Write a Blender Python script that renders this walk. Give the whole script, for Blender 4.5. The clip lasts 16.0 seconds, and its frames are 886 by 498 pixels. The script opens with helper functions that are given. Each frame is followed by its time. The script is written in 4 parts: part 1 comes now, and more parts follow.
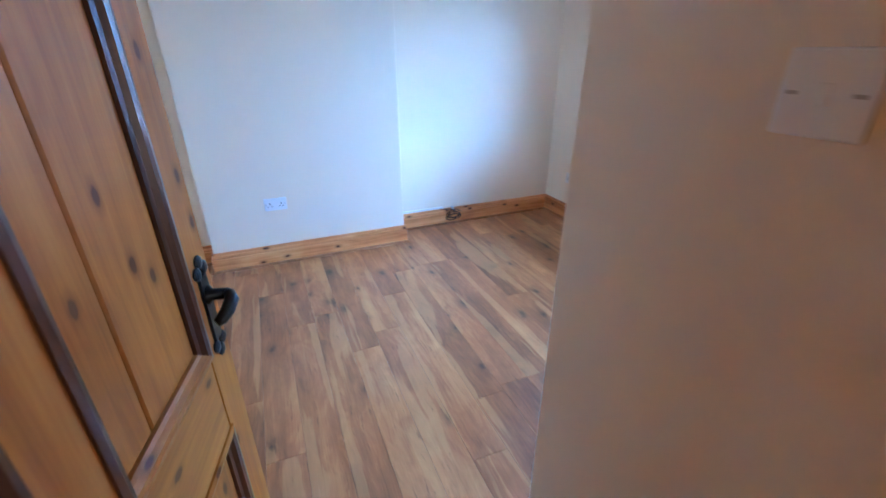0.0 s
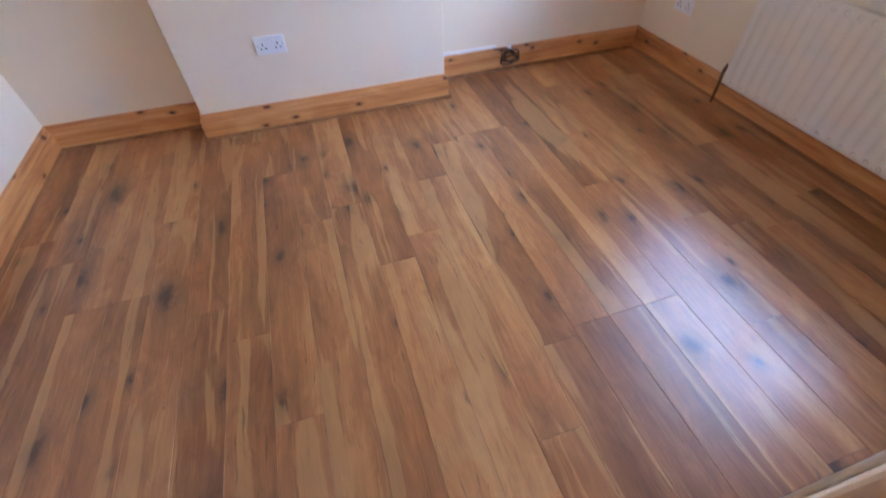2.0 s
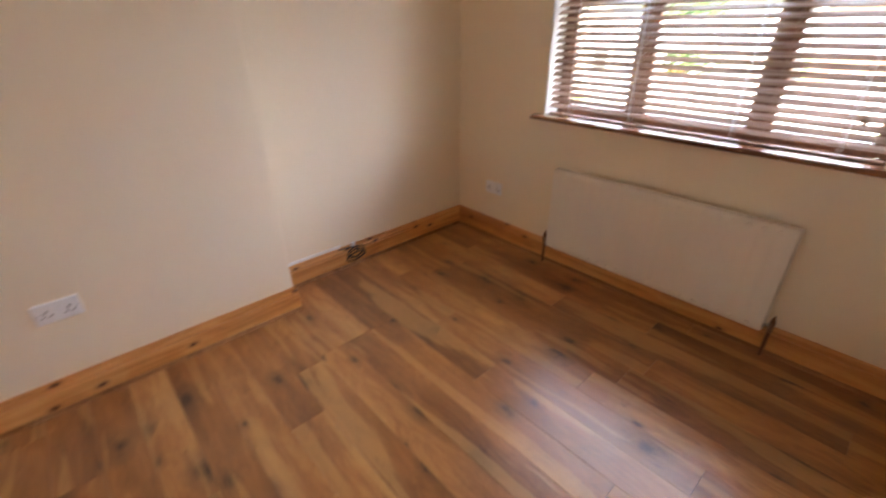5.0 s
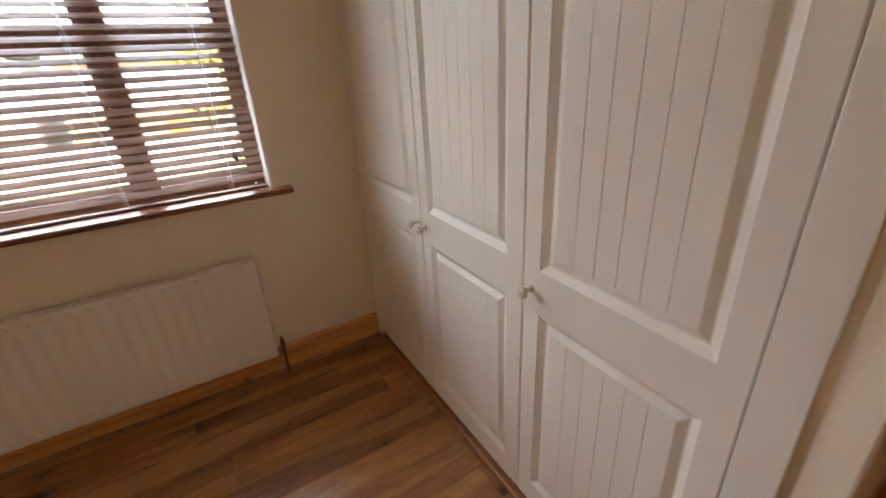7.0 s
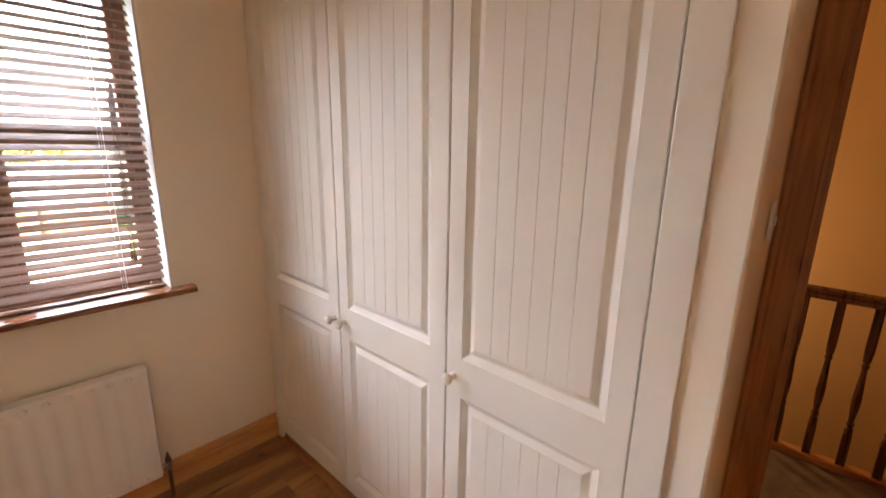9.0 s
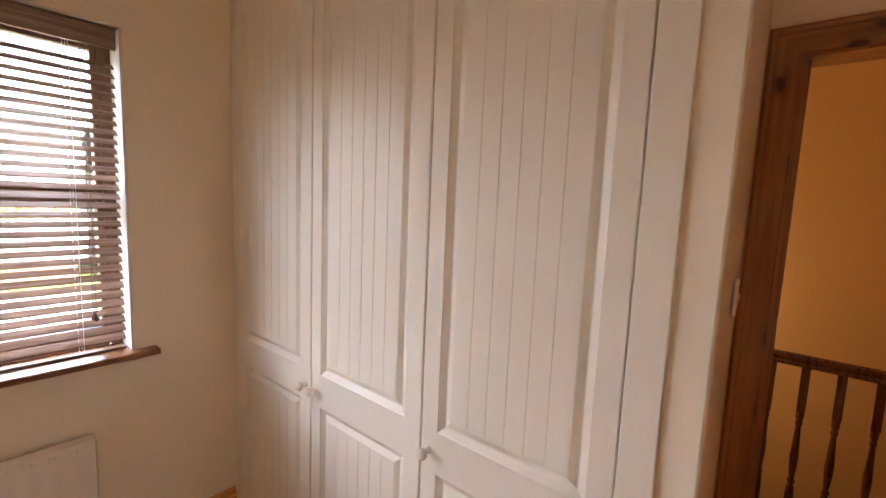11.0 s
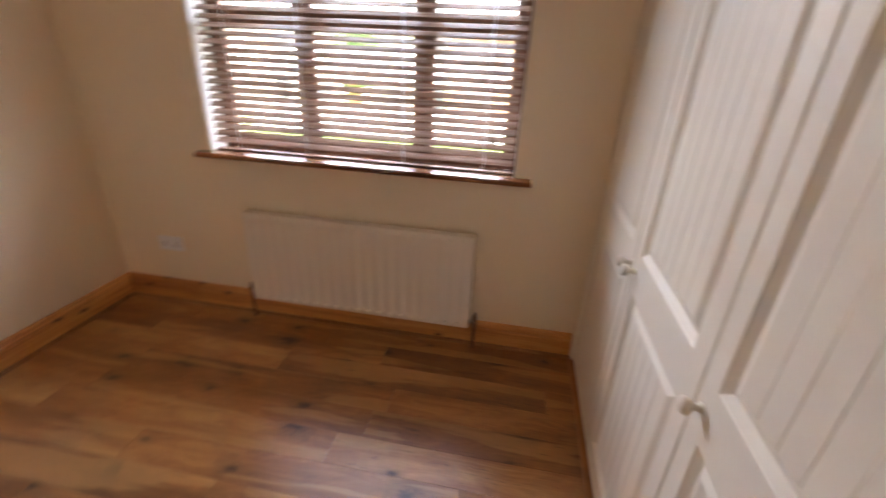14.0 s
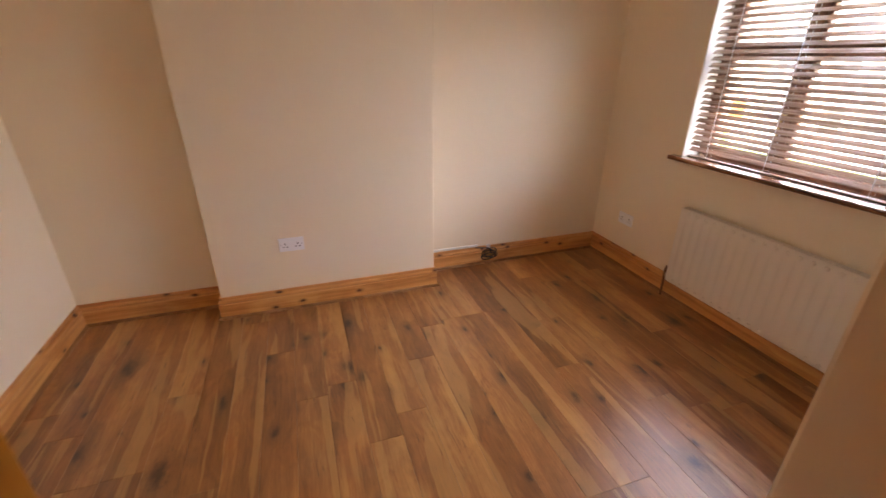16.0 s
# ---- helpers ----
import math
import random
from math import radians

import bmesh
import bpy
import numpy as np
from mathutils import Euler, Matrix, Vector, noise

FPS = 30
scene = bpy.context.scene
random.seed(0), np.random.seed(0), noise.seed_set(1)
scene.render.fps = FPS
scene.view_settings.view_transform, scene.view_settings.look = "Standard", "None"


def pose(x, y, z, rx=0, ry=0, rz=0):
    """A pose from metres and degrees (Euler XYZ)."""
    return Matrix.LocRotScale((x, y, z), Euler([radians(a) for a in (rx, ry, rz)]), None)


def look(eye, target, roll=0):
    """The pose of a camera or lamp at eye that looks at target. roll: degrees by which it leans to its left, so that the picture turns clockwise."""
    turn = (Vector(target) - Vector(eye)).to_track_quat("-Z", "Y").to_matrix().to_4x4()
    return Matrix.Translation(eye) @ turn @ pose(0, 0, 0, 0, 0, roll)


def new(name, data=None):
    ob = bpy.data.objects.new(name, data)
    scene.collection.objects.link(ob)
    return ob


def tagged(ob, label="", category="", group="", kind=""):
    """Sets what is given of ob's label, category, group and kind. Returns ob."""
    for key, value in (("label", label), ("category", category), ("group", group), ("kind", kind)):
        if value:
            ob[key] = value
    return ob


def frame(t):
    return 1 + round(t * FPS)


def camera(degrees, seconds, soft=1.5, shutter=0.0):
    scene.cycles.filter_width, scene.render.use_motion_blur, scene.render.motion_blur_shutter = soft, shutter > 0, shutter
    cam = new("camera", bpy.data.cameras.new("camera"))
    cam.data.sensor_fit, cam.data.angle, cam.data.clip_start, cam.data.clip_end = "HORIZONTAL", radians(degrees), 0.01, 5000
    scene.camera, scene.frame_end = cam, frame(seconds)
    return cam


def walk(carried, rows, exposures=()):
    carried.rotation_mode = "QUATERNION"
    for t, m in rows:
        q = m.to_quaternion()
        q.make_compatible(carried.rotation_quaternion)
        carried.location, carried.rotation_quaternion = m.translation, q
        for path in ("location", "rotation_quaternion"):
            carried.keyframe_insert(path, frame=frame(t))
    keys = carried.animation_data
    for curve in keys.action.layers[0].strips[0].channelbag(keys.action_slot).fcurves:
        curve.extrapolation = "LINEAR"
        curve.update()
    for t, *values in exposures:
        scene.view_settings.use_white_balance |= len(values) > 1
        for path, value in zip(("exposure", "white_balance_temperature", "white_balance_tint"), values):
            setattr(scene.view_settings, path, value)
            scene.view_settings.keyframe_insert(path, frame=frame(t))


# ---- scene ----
cam = camera(92.2, 16.0, 1.5, 0.4)
PATH = [
    (0, (-2.417, -3.271, 1.403), (-1.729, -1.596, 0.555), -0.3),
    (0.5, (-2.361, -3.061, 1.413), (-1.877, -1.318, 0.559), -0.4),
    (1, (-2.305, -2.854, 1.401), (-1.879, -1.164, 0.42), 0.1),
    (1.5, (-2.259, -2.694, 1.356), (-1.87, -1.151, 0.145), -0.9),
    (2, (-2.256, -2.618, 1.285), (-1.869, -1.309, -0.177), -2.0),
    (2.5, (-2.296, -2.591, 1.236), (-1.934, -1.465, -0.377), -3.1),
    (3, (-2.332, -2.575, 1.222), (-1.958, -1.526, -0.439), -2.0),
    (3.2, (-2.339, -2.566, 1.222), (-1.954, -1.529, -0.445), -1.4),
    (5.3, (-2.139, -2.184, 1.441), (-0.681, -1.082, 0.629), -1.5),
    (5.5, (-2.095, -2.127, 1.454), (-0.463, -1.301, 0.644), -1.3),
    (6, (-2.113, -1.999, 1.461), (-0.263, -2.038, 0.702), -3.5),
    (6.5, (-2.06, -1.981, 1.451), (-0.31, -2.608, 0.714), -1.4),
    (7, (-1.953, -1.948, 1.408), (-0.371, -2.857, 0.589), -3.3),
    (7.5, (-1.941, -1.863, 1.378), (-0.585, -2.976, 0.417), -2.2),
    (8, (-1.969, -1.771, 1.394), (-0.713, -2.992, 0.429), -0.9),
    (8.5, (-1.99, -1.737, 1.468), (-0.706, -3.105, 0.775), 0.3),
    (9, (-1.986, -1.738, 1.516), (-0.672, -3.172, 1.052), 0.9),
    (9.5, (-1.981, -1.747, 1.557), (-0.66, -3.227, 1.298), 1.3),
    (9.7, (-1.981, -1.746, 1.578), (-0.664, -3.239, 1.391), 1.4),
    (11.8, (-1.986, -1.732, 1.534), (-0.759, -3.28, 1.219), 2.4),
    (12, (-1.994, -1.752, 1.522), (-0.757, -3.273, 1.123), 2.2),
    (12.5, (-2.045, -1.851, 1.503), (-0.615, -3.128, 0.934), 0.7),
    (13, (-2.043, -1.995, 1.469), (-0.43, -2.934, 0.753), 1.1),
    (13.5, (-1.92, -2.127, 1.442), (-0.164, -2.689, 0.669), 2.5),
    (14, (-1.911, -2.223, 1.438), (-0.123, -1.936, 0.591), 2.8),
    (14.5, (-2.032, -2.324, 1.444), (-0.573, -1.302, 0.536), 2.9),
    (15, (-2.212, -2.495, 1.434), (-1.052, -1.138, 0.534), 1.8),
    (15.5, (-2.306, -2.663, 1.473), (-1.463, -1.074, 0.6), 1.6),
    (16, (-2.315, -2.803, 1.493), (-1.726, -1.078, 0.671), 0.4),
]
EXPOSURES = [
    (0.0, 6.46, 3950.0, -2.0),
    (1.0, 6.16, 3860.0, -4.0),
    (1.5, 6.08, 4780.0, 0.0),
    (2.0, 6.13, 5360.0, 11.0),
    (2.5, 6.28, 4930.0, 7.0),
    (3.2, 6.38, 4630.0, 3.0),
    (5.3, 5.44, 8140.0, 17.0),
    (7.0, 5.12, 8300.0, 15.0),
    (8.0, 5.74, 8290.0, 18.0),
    (9.7, 5.69, 8200.0, 20.0),
    (12.0, 5.62, 8200.0, 19.0),
    (13.0, 5.28, 8250.0, 19.0),
    (13.5, 5.30, 8280.0, 19.0),
    (14.5, 5.49, 7910.0, 17.5),
    (15.2, 5.49, 8260.0, 19.5),
    (16.0, 5.59, 8700.0, 21.5),
]
walk(cam, [(t, look(eye, target, roll)) for t, eye, target, roll in PATH], EXPOSURES)
SKY, LAND, TILTS, DOOR_TURN = 0.08, 0.50, -36.5, 77.4
SKYLIGHT = 0.13

# ---- world and light ----
scene.cycles.max_bounces, scene.cycles.diffuse_bounces = 16, 12
world = bpy.data.worlds.new("sky")
scene.world = world
world.use_nodes = True
wn, wl = world.node_tree.nodes, world.node_tree.links
sky = wn.new("ShaderNodeTexSky")
sky.sky_type, sky.sun_disc = "NISHITA", False
sky.sun_elevation, sky.sun_rotation = radians(42), radians(200)
sky.air_density, sky.dust_density, sky.ozone_density = 1.0, 3.0, 1.0
wl.new(sky.outputs[0], wn["Background"].inputs[0])
wn["Background"].inputs[1].default_value = SKY

sun_data = bpy.data.lights.new("sun", "SUN")
sun_data.energy, sun_data.angle, sun_data.color = 0.9, radians(10), (1.0, 0.95, 0.88)
sun = new("sun", sun_data)
sun.matrix_basis = look((-20, -30, 32), (0, 0, 0))

# the sky's light in the window opening, slanting down
for z in (1.07, 1.35, 1.63, 1.91):
    sky_strip = bpy.data.lights.new("window_skylight", "AREA")
    sky_strip.shape, sky_strip.size, sky_strip.size_y = "RECTANGLE", 1.36, 0.18
    sky_strip.energy, sky_strip.color, sky_strip.spread = SKYLIGHT, (0.84, 0.93, 1.10), radians(130)
    new("window_skylight", sky_strip).matrix_basis = look((0.25, -1.47, z), (-0.75, -1.47, z - 0.38))

# assumed warm lamp, placed out of view to light the landing
landing_bulb = bpy.data.lights.new("landing_bulb", "POINT")
landing_bulb.energy, landing_bulb.color, landing_bulb.shadow_soft_size = LAND, (1.0, 0.79, 0.55), 0.09
new("landing_bulb", landing_bulb).location = (-0.95, -5.0, 0.9)



# ---- material helpers ----
class Tree:
    """A small node-tree writer."""

    def __init__(self, name):
        self.mat = bpy.data.materials.new(name)
        self.mat.use_nodes = True
        self.n, self.l = self.mat.node_tree.nodes, self.mat.node_tree.links
        self.bsdf = self.n["Principled BSDF"]

    def put(self, socket, value):
        if isinstance(value, bpy.types.NodeSocket):
            self.l.new(value, socket)
        elif isinstance(value, tuple) and len(value) == 3 and socket.type == "RGBA":
            socket.default_value = (*value, 1)
        else:
            socket.default_value = value

    def node(self, kind, out=0, **ins):
        nd = self.n.new(kind)
        for k, v in ins.items():
            self.put(nd.inputs[int(k[1:])] if k[0] == "i" and k[1:].isdigit() else nd.inputs[k.replace("_", " ")], v)
        return nd.outputs[out]

    def math(self, op, a, b=0.0, clamp=False):
        nd = self.n.new("ShaderNodeMath")
        nd.operation, nd.use_clamp = op, clamp
        self.put(nd.inputs[0], a), self.put(nd.inputs[1], b)
        return nd.outputs[0]

    def vmath(self, op, a, b):
        nd = self.n.new("ShaderNodeVectorMath")
        nd.operation = op
        self.put(nd.inputs[0], a), self.put(nd.inputs[1], b)
        return nd.outputs[0]

    def mix(self, f, a, b, blend="MIX"):
        nd = self.n.new("ShaderNodeMix")
        nd.data_type, nd.blend_type = "RGBA", blend
        self.put(nd.inputs[0], f), self.put(nd.inputs[6], a), self.put(nd.inputs[7], b)
        return nd.outputs[2]

    def ramp(self, f, *stops):
        nd = self.n.new("ShaderNodeValToRGB")
        el = nd.color_ramp.elements
        while len(el) < len(stops):
            el.new(0.5)
        for e, (p, c) in zip(el, stops):
            e.position, e.color = p, (*c, 1) if isinstance(c, tuple) else (c, c, c, 1)
        self.l.new(f, nd.inputs[0])
        return nd.outputs[0]

    def range(self, f, a, b, lo=0.0, hi=1.0):
        nd = self.n.new("ShaderNodeMapRange")
        nd.interpolation_type = "SMOOTHSTEP"
        for s, v in zip(nd.inputs, (f, a, b, lo, hi)):
            self.put(s, v)
        return nd.outputs[0]

    def noise(self, vec, scale, detail=3.0, rough=0.5, dist=0.0):
        return self.node("ShaderNodeTexNoise", Vector=vec, Scale=scale, Detail=detail, Roughness=rough, Distortion=dist)

    def object_space(self):
        return self.n.new("ShaderNodeTexCoord").outputs["Object"]

    def world_space(self):
        return self.n.new("ShaderNodeNewGeometry").outputs["Position"]

    def random(self):
        return self.n.new("ShaderNodeObjectInfo").outputs["Random"]

    def bump(self, height, strength, distance):
        self.put(self.bsdf.inputs["Normal"], self.node("ShaderNodeBump", Strength=strength, Distance=distance, Height=height))

    def done(self, colour, rough, metal=0.0, **more):
        self.put(self.bsdf.inputs["Base Color"], colour)
        self.put(self.bsdf.inputs["Roughness"], rough)
        self.put(self.bsdf.inputs["Metallic"], metal)
        for k, v in more.items():
            self.put(self.bsdf.inputs[k.replace("_", " ")], v)
        return self.mat


def paint(name, colour, rough=0.6, vary=0.04, relief=0.15, scale=60.0, blot=1.6, coat=0.0):
    """Painted surface: faint blotches, fine roller relief."""
    t = Tree(name)
    p = t.world_space()
    big = t.noise(p, blot, 4, 0.55)
    fine = t.noise(p, scale, 3, 0.6)
    dark = tuple(c * (1 - vary) for c in colour)
    lite = tuple(min(1, c * (1 + vary * 0.6)) for c in colour)
    t.bump(fine, relief, 0.002)
    r = t.math("ADD", t.math("MULTIPLY", t.math("SUBTRACT", t.noise(p, 4.0, 3), 0.5), 0.14), rough)
    return t.done(t.mix(big, dark, lite), r, Coat_Weight=coat)


def timber(name, lo, mid, hi, along=1, rough=0.38, knots=1.0, ring=1.0, spread=0.0, knot_scale=5.0, coat=0.15, gloss=0.5):
    """Varnished softwood with grain along one axis, knots and streaks; every piece has its own cut."""
    t = Tree(name)
    off = t.node("ShaderNodeCombineXYZ", i0=t.math("MULTIPLY", t.random(), 31.7), i1=t.math("MULTIPLY", t.random(), 17.3), i2=t.math("MULTIPLY", t.random(), 23.9))
    p = t.vmath("ADD", t.object_space(), off)
    stretch = [9.0, 9.0, 9.0]
    stretch[along] = 0.75
    warp = t.noise(p, 2.2, 2)
    q = t.vmath("ADD", t.vmath("MULTIPLY", p, tuple(stretch)), t.vmath("MULTIPLY", t.node("ShaderNodeCombineXYZ", i0=warp, i1=warp, i2=warp), (0.9, 0.9, 0.9)))
    figure = t.noise(q, 1.3, 4, 0.55, 0.6)
    fine_s = [70.0, 70.0, 70.0]
    fine_s[along] = 2.2
    fine = t.noise(t.vmath("MULTIPLY", p, tuple(fine_s)), 1.0, 3, 0.65)
    tone = t.math("ADD", t.math("MULTIPLY", figure, ring), t.math("MULTIPLY", t.math("SUBTRACT", fine, 0.5), 0.55))
    colour = t.ramp(tone, (0.28, lo), (0.5, mid), (0.72, hi))
    sep = t.n.new("ShaderNodeSeparateXYZ")
    t.put(sep.inputs[0], p)
    a1, a2 = [sep.outputs[k] for k in range(3) if k != along]
    v = t.n.new("ShaderNodeTexVoronoi")
    v.voronoi_dimensions = "2D"
    t.put(v.inputs["Vector"], t.node("ShaderNodeCombineXYZ", i0=t.math("MULTIPLY", sep.outputs[along], knot_scale * 0.8), i1=t.math("MULTIPLY", t.math("ADD", a1, a2), knot_scale * 1.5)))
    t.put(v.inputs["Scale"], 1.0)
    wob = t.math("ADD", v.outputs["Distance"], t.math("MULTIPLY", t.math("SUBTRACT", t.noise(p, 40, 2), 0.5), 0.10))
    halo = t.range(wob, 0.07, 0.24, 1.0, 0.0)
    core = t.range(wob, 0.06, 0.11, 1.0, 0.0)
    pick = t.math("GREATER_THAN", t.node("ShaderNodeSeparateColor", i0=v.outputs["Color"]), 1.0 - 0.6 * knots)
    colour = t.mix(t.math("MULTIPLY", t.math("MULTIPLY", halo, 0.45), pick), colour, tuple(c * 0.45 for c in lo))
    colour = t.mix(t.math("MULTIPLY", t.math("MULTIPLY", core, 0.88), pick), colour, (0.075, 0.022, 0.008))
    if spread:
        colour = t.mix(1.0, colour, t.ramp(t.random(), (0.0, 1 - spread), (1.0, 1 + spread * 0.5)), "MULTIPLY")
    t.bump(fine, 0.12, 0.001)
    return t.done(colour, t.math("ADD", t.math("MULTIPLY", fine, 0.14), rough - 0.07), Coat_Weight=coat, Coat_Roughness=0.25, Specular_IOR_Level=gloss)


def laminate():
    """Rustic laminate boards: two-tone streaks, burrs and dark knots, soft sheen."""
    t = Tree("laminate_board")
    r = t.random()
    off = t.node("ShaderNodeCombineXYZ", i0=t.math("MULTIPLY", r, 41.0), i1=t.math("MULTIPLY", r, 67.0), i2=t.math("MULTIPLY", r, 13.0))
    p = t.vmath("ADD", t.object_space(), off)
    warp = t.vmath("SUBTRACT", t.node("ShaderNodeTexNoise", 1, Vector=t.vmath("MULTIPLY", p, (4.0, 1.6, 1.0)), Scale=2.0, Detail=3.0), (0.5, 0.5, 0.5))
    q = t.vmath("ADD", p, t.vmath("MULTIPLY", warp, (0.045, 0.10, 0.0)))
    broad = t.noise(t.vmath("MULTIPLY", q, (5.0, 0.8, 1.0)), 1.0, 2, 0.5)
    bands = t.noise(t.vmath("MULTIPLY", q, (7.0, 0.5, 1.0)), 1.0, 3, 0.5)
    streak = t.noise(t.vmath("MULTIPLY", q, (38.0, 1.8, 1.0)), 1.0, 4, 0.62, 0.5)
    fine = t.noise(t.vmath("MULTIPLY", q, (210.0, 5.0, 1.0)), 1.0, 3, 0.65)

    def centred(x, k):
        return t.math("MULTIPLY", t.math("SUBTRACT", x, 0.5), k)

    burr = t.noise(t.vmath("MULTIPLY", q, (14.0, 5.0, 1.0)), 1.0, 5, 0.62, 1.2)
    tone = t.math("ADD", t.math("ADD", centred(broad, 0.50), centred(bands, 0.34)), t.math("ADD", centred(streak, 0.17), centred(fine, 0.20)))
    tone = t.math("ADD", t.math("ADD", t.math("ADD", tone, 0.55), centred(burr, 0.32)), centred(r, 0.12))
    colour = t.ramp(tone, (0.22, (0.070, 0.026, 0.009)), (0.44, (0.236, 0.092, 0.031)), (0.58, (0.390, 0.163, 0.055)), (0.80, (0.650, 0.350, 0.133)))
    v = t.n.new("ShaderNodeTexVoronoi")
    v.voronoi_dimensions = "2D"
    t.put(v.inputs["Vector"], t.vmath("MULTIPLY", q, (6.0, 3.5, 0.0)))
    t.put(v.inputs["Scale"], 1.0)
    cell = t.n.new("ShaderNodeSeparateColor")
    t.put(cell.inputs[0], v.outputs["Color"])
    ragged = centred(t.noise(t.vmath("MULTIPLY", p, (1.0, 0.55, 1.0)), 34.0, 5, 0.75), 0.55)
    wob = t.math("ADD", t.math("MULTIPLY", v.outputs["Distance"], t.math("ADD", t.math("MULTIPLY", cell.outputs[1], 2.2), 0.75)), ragged)
    pick = t.math("GREATER_THAN", cell.outputs[0], 0.60)
    halo = t.math("MULTIPLY", t.range(wob, 0.10, 0.62, 1.0, 0.0), pick)
    core = t.math("MULTIPLY", t.range(wob, 0.0, 0.26, 1.0, 0.0), pick)
    colour = t.mix(t.math("MULTIPLY", halo, 0.45), colour, (0.120, 0.058, 0.030))
    colour = t.mix(t.math("MULTIPLY", core, 0.85), colour, (0.045, 0.021, 0.012))
    smudge = t.range(t.noise(t.vmath("MULTIPLY", q, (11.0, 3.2, 1.0)), 1.0, 5, 0.68, 1.6), 0.56, 0.70)
    colour = t.mix(t.math("MULTIPLY", smudge, 0.22), colour, (0.11, 0.050, 0.024))
    pale = t.range(t.noise(t.vmath("MULTIPLY", q, (11.0, 0.8, 1.0)), 1.0, 3, 0.5, 0.5), 0.55, 0.595)
    colour = t.mix(t.math("MULTIPLY", pale, 0.45), colour, (0.600, 0.345, 0.138))
    crack = t.range(t.noise(t.vmath("MULTIPLY", q, (80.0, 6.0, 1.0)), 1.0, 4, 0.72, 0.6), 0.61, 0.68)
    colour = t.mix(t.math("MULTIPLY", crack, 0.52), colour, (0.075, 0.036, 0.018))
    t.bump(t.math("ADD", fine, t.math("MULTIPLY", streak, 0.6)), 0.05, 0.001)
    rough = t.math("ADD", t.math("MULTIPLY", streak, 0.07), 0.262)
    return t.done(colour, rough, Specular_IOR_Level=0.8)


def plain(name, colour, rough=0.5, metal=0.0, vary=0.1, scale=25.0, relief=0.0, **more):
    t = Tree(name)
    p = t.object_space()
    nz = t.noise(p, scale, 3, 0.6)
    if relief:
        t.bump(nz, relief, 0.002)
    return t.done(t.mix(nz, tuple(c * (1 - vary) for c in colour), tuple(min(1, c * (1 + vary)) for c in colour)), rough, metal, **more)


WALL = paint("cream_emulsion", (0.885, 0.785, 0.63), 0.72, 0.03, 0.10, 90)
LANDING_WALL = paint("ochre_emulsion", (0.64, 0.42, 0.19), 0.7, 0.04, 0.1, 90)
CEILING = paint("ceiling_white", (0.89, 0.85, 0.77), 0.8, 0.03, 0.1, 70)
REVEAL = paint("reveal_white", (0.80, 0.79, 0.76), 0.6, 0.03, 0.1, 70)
WARDROBE = paint("ivory_lacquer", (0.82, 0.765, 0.66), 0.5, 0.02, 0.03, 40, 2.5, 0.06)
RADIATOR = paint("radiator_enamel", (0.87, 0.82, 0.75), 0.35, 0.03, 0.04, 60, 3.0, 0.1)
PLASTIC = plain("white_plastic", (0.86, 0.875, 0.90), 0.35, 0, 0.03)
SLOT = plain("black_slot", (0.02, 0.02, 0.02), 0.6)
GREYPL = plain("grey_plastic", (0.45, 0.45, 0.46), 0.4)
IRON = plain("black_iron", (0.012, 0.013, 0.016), 0.32, 0.55, 0.3, 60, 0.25)
BRASS = plain("tarnished_brass", (0.42, 0.29, 0.12), 0.42, 1.0, 0.35, 50, 0.2)
COPPER = plain("dull_copper", (0.20, 0.105, 0.06), 0.5, 0.8, 0.35, 50)
CHROME = plain("dull_chrome", (0.6, 0.58, 0.55), 0.25, 1.0, 0.1)
CABLE = plain("black_cable", (0.02, 0.02, 0.022), 0.45)
PATCH = paint("bare_plaster_patch", (0.90, 0.90, 0.90), 0.85, 0.06, 0.3, 50)
PINE_Y = timber("pine_skirting_y", (0.44, 0.165, 0.045), (0.65, 0.298, 0.098), (0.77, 0.42, 0.17), 1, 0.35, 0.65, 1.0, 0.0, 7.0)
PINE_X = timber("pine_skirting_x", (0.44, 0.165, 0.045), (0.65, 0.298, 0.098), (0.77, 0.42, 0.17), 0, 0.35, 0.65, 1.0, 0.0, 7.0)
DOOR_PINE = timber("door_pine", (0.215, 0.070, 0.007), (0.335, 0.122, 0.013), (0.430, 0.182, 0.024), 2, 0.42, 0.8, 1.0, 0.0, 9.0, 0.0, 0.28)
DOOR_RAIL = timber("door_rail_pine", (0.230, 0.078, 0.008), (0.355, 0.135, 0.016), (0.450, 0.198, 0.029), 0, 0.42, 0.8, 1.0, 0.0, 9.0, 0.0, 0.28)
DOOR_DARK = timber("door_moulding_dark", (0.030, 0.009, 0.003), (0.062, 0.019, 0.005), (0.110, 0.038, 0.010), 2, 0.35, 0.2, 1.0, 0.0, 6.0, 0.1)
FRAME_PINE = timber("frame_pine", (0.24, 0.085, 0.024), (0.40, 0.160, 0.050), (0.52, 0.240, 0.085), 2, 0.35, 0.7)
FRAME_PINE_X = timber("frame_pine_x", (0.24, 0.085, 0.024), (0.40, 0.160, 0.050), (0.52, 0.240, 0.085), 0, 0.35, 0.7)
SILL = timber("sill_mahogany", (0.13, 0.045, 0.02), (0.24, 0.095, 0.042), (0.36, 0.165, 0.08), 1, 0.22, 0.1, 1.0, 0.0, 5.0, 0.4)
SLAT = timber("blind_slat", (0.21, 0.130, 0.095), (0.29, 0.188, 0.142), (0.37, 0.255, 0.205), 1, 0.27, 0.0, 1.0, 0.1, 5.0, 0.35)
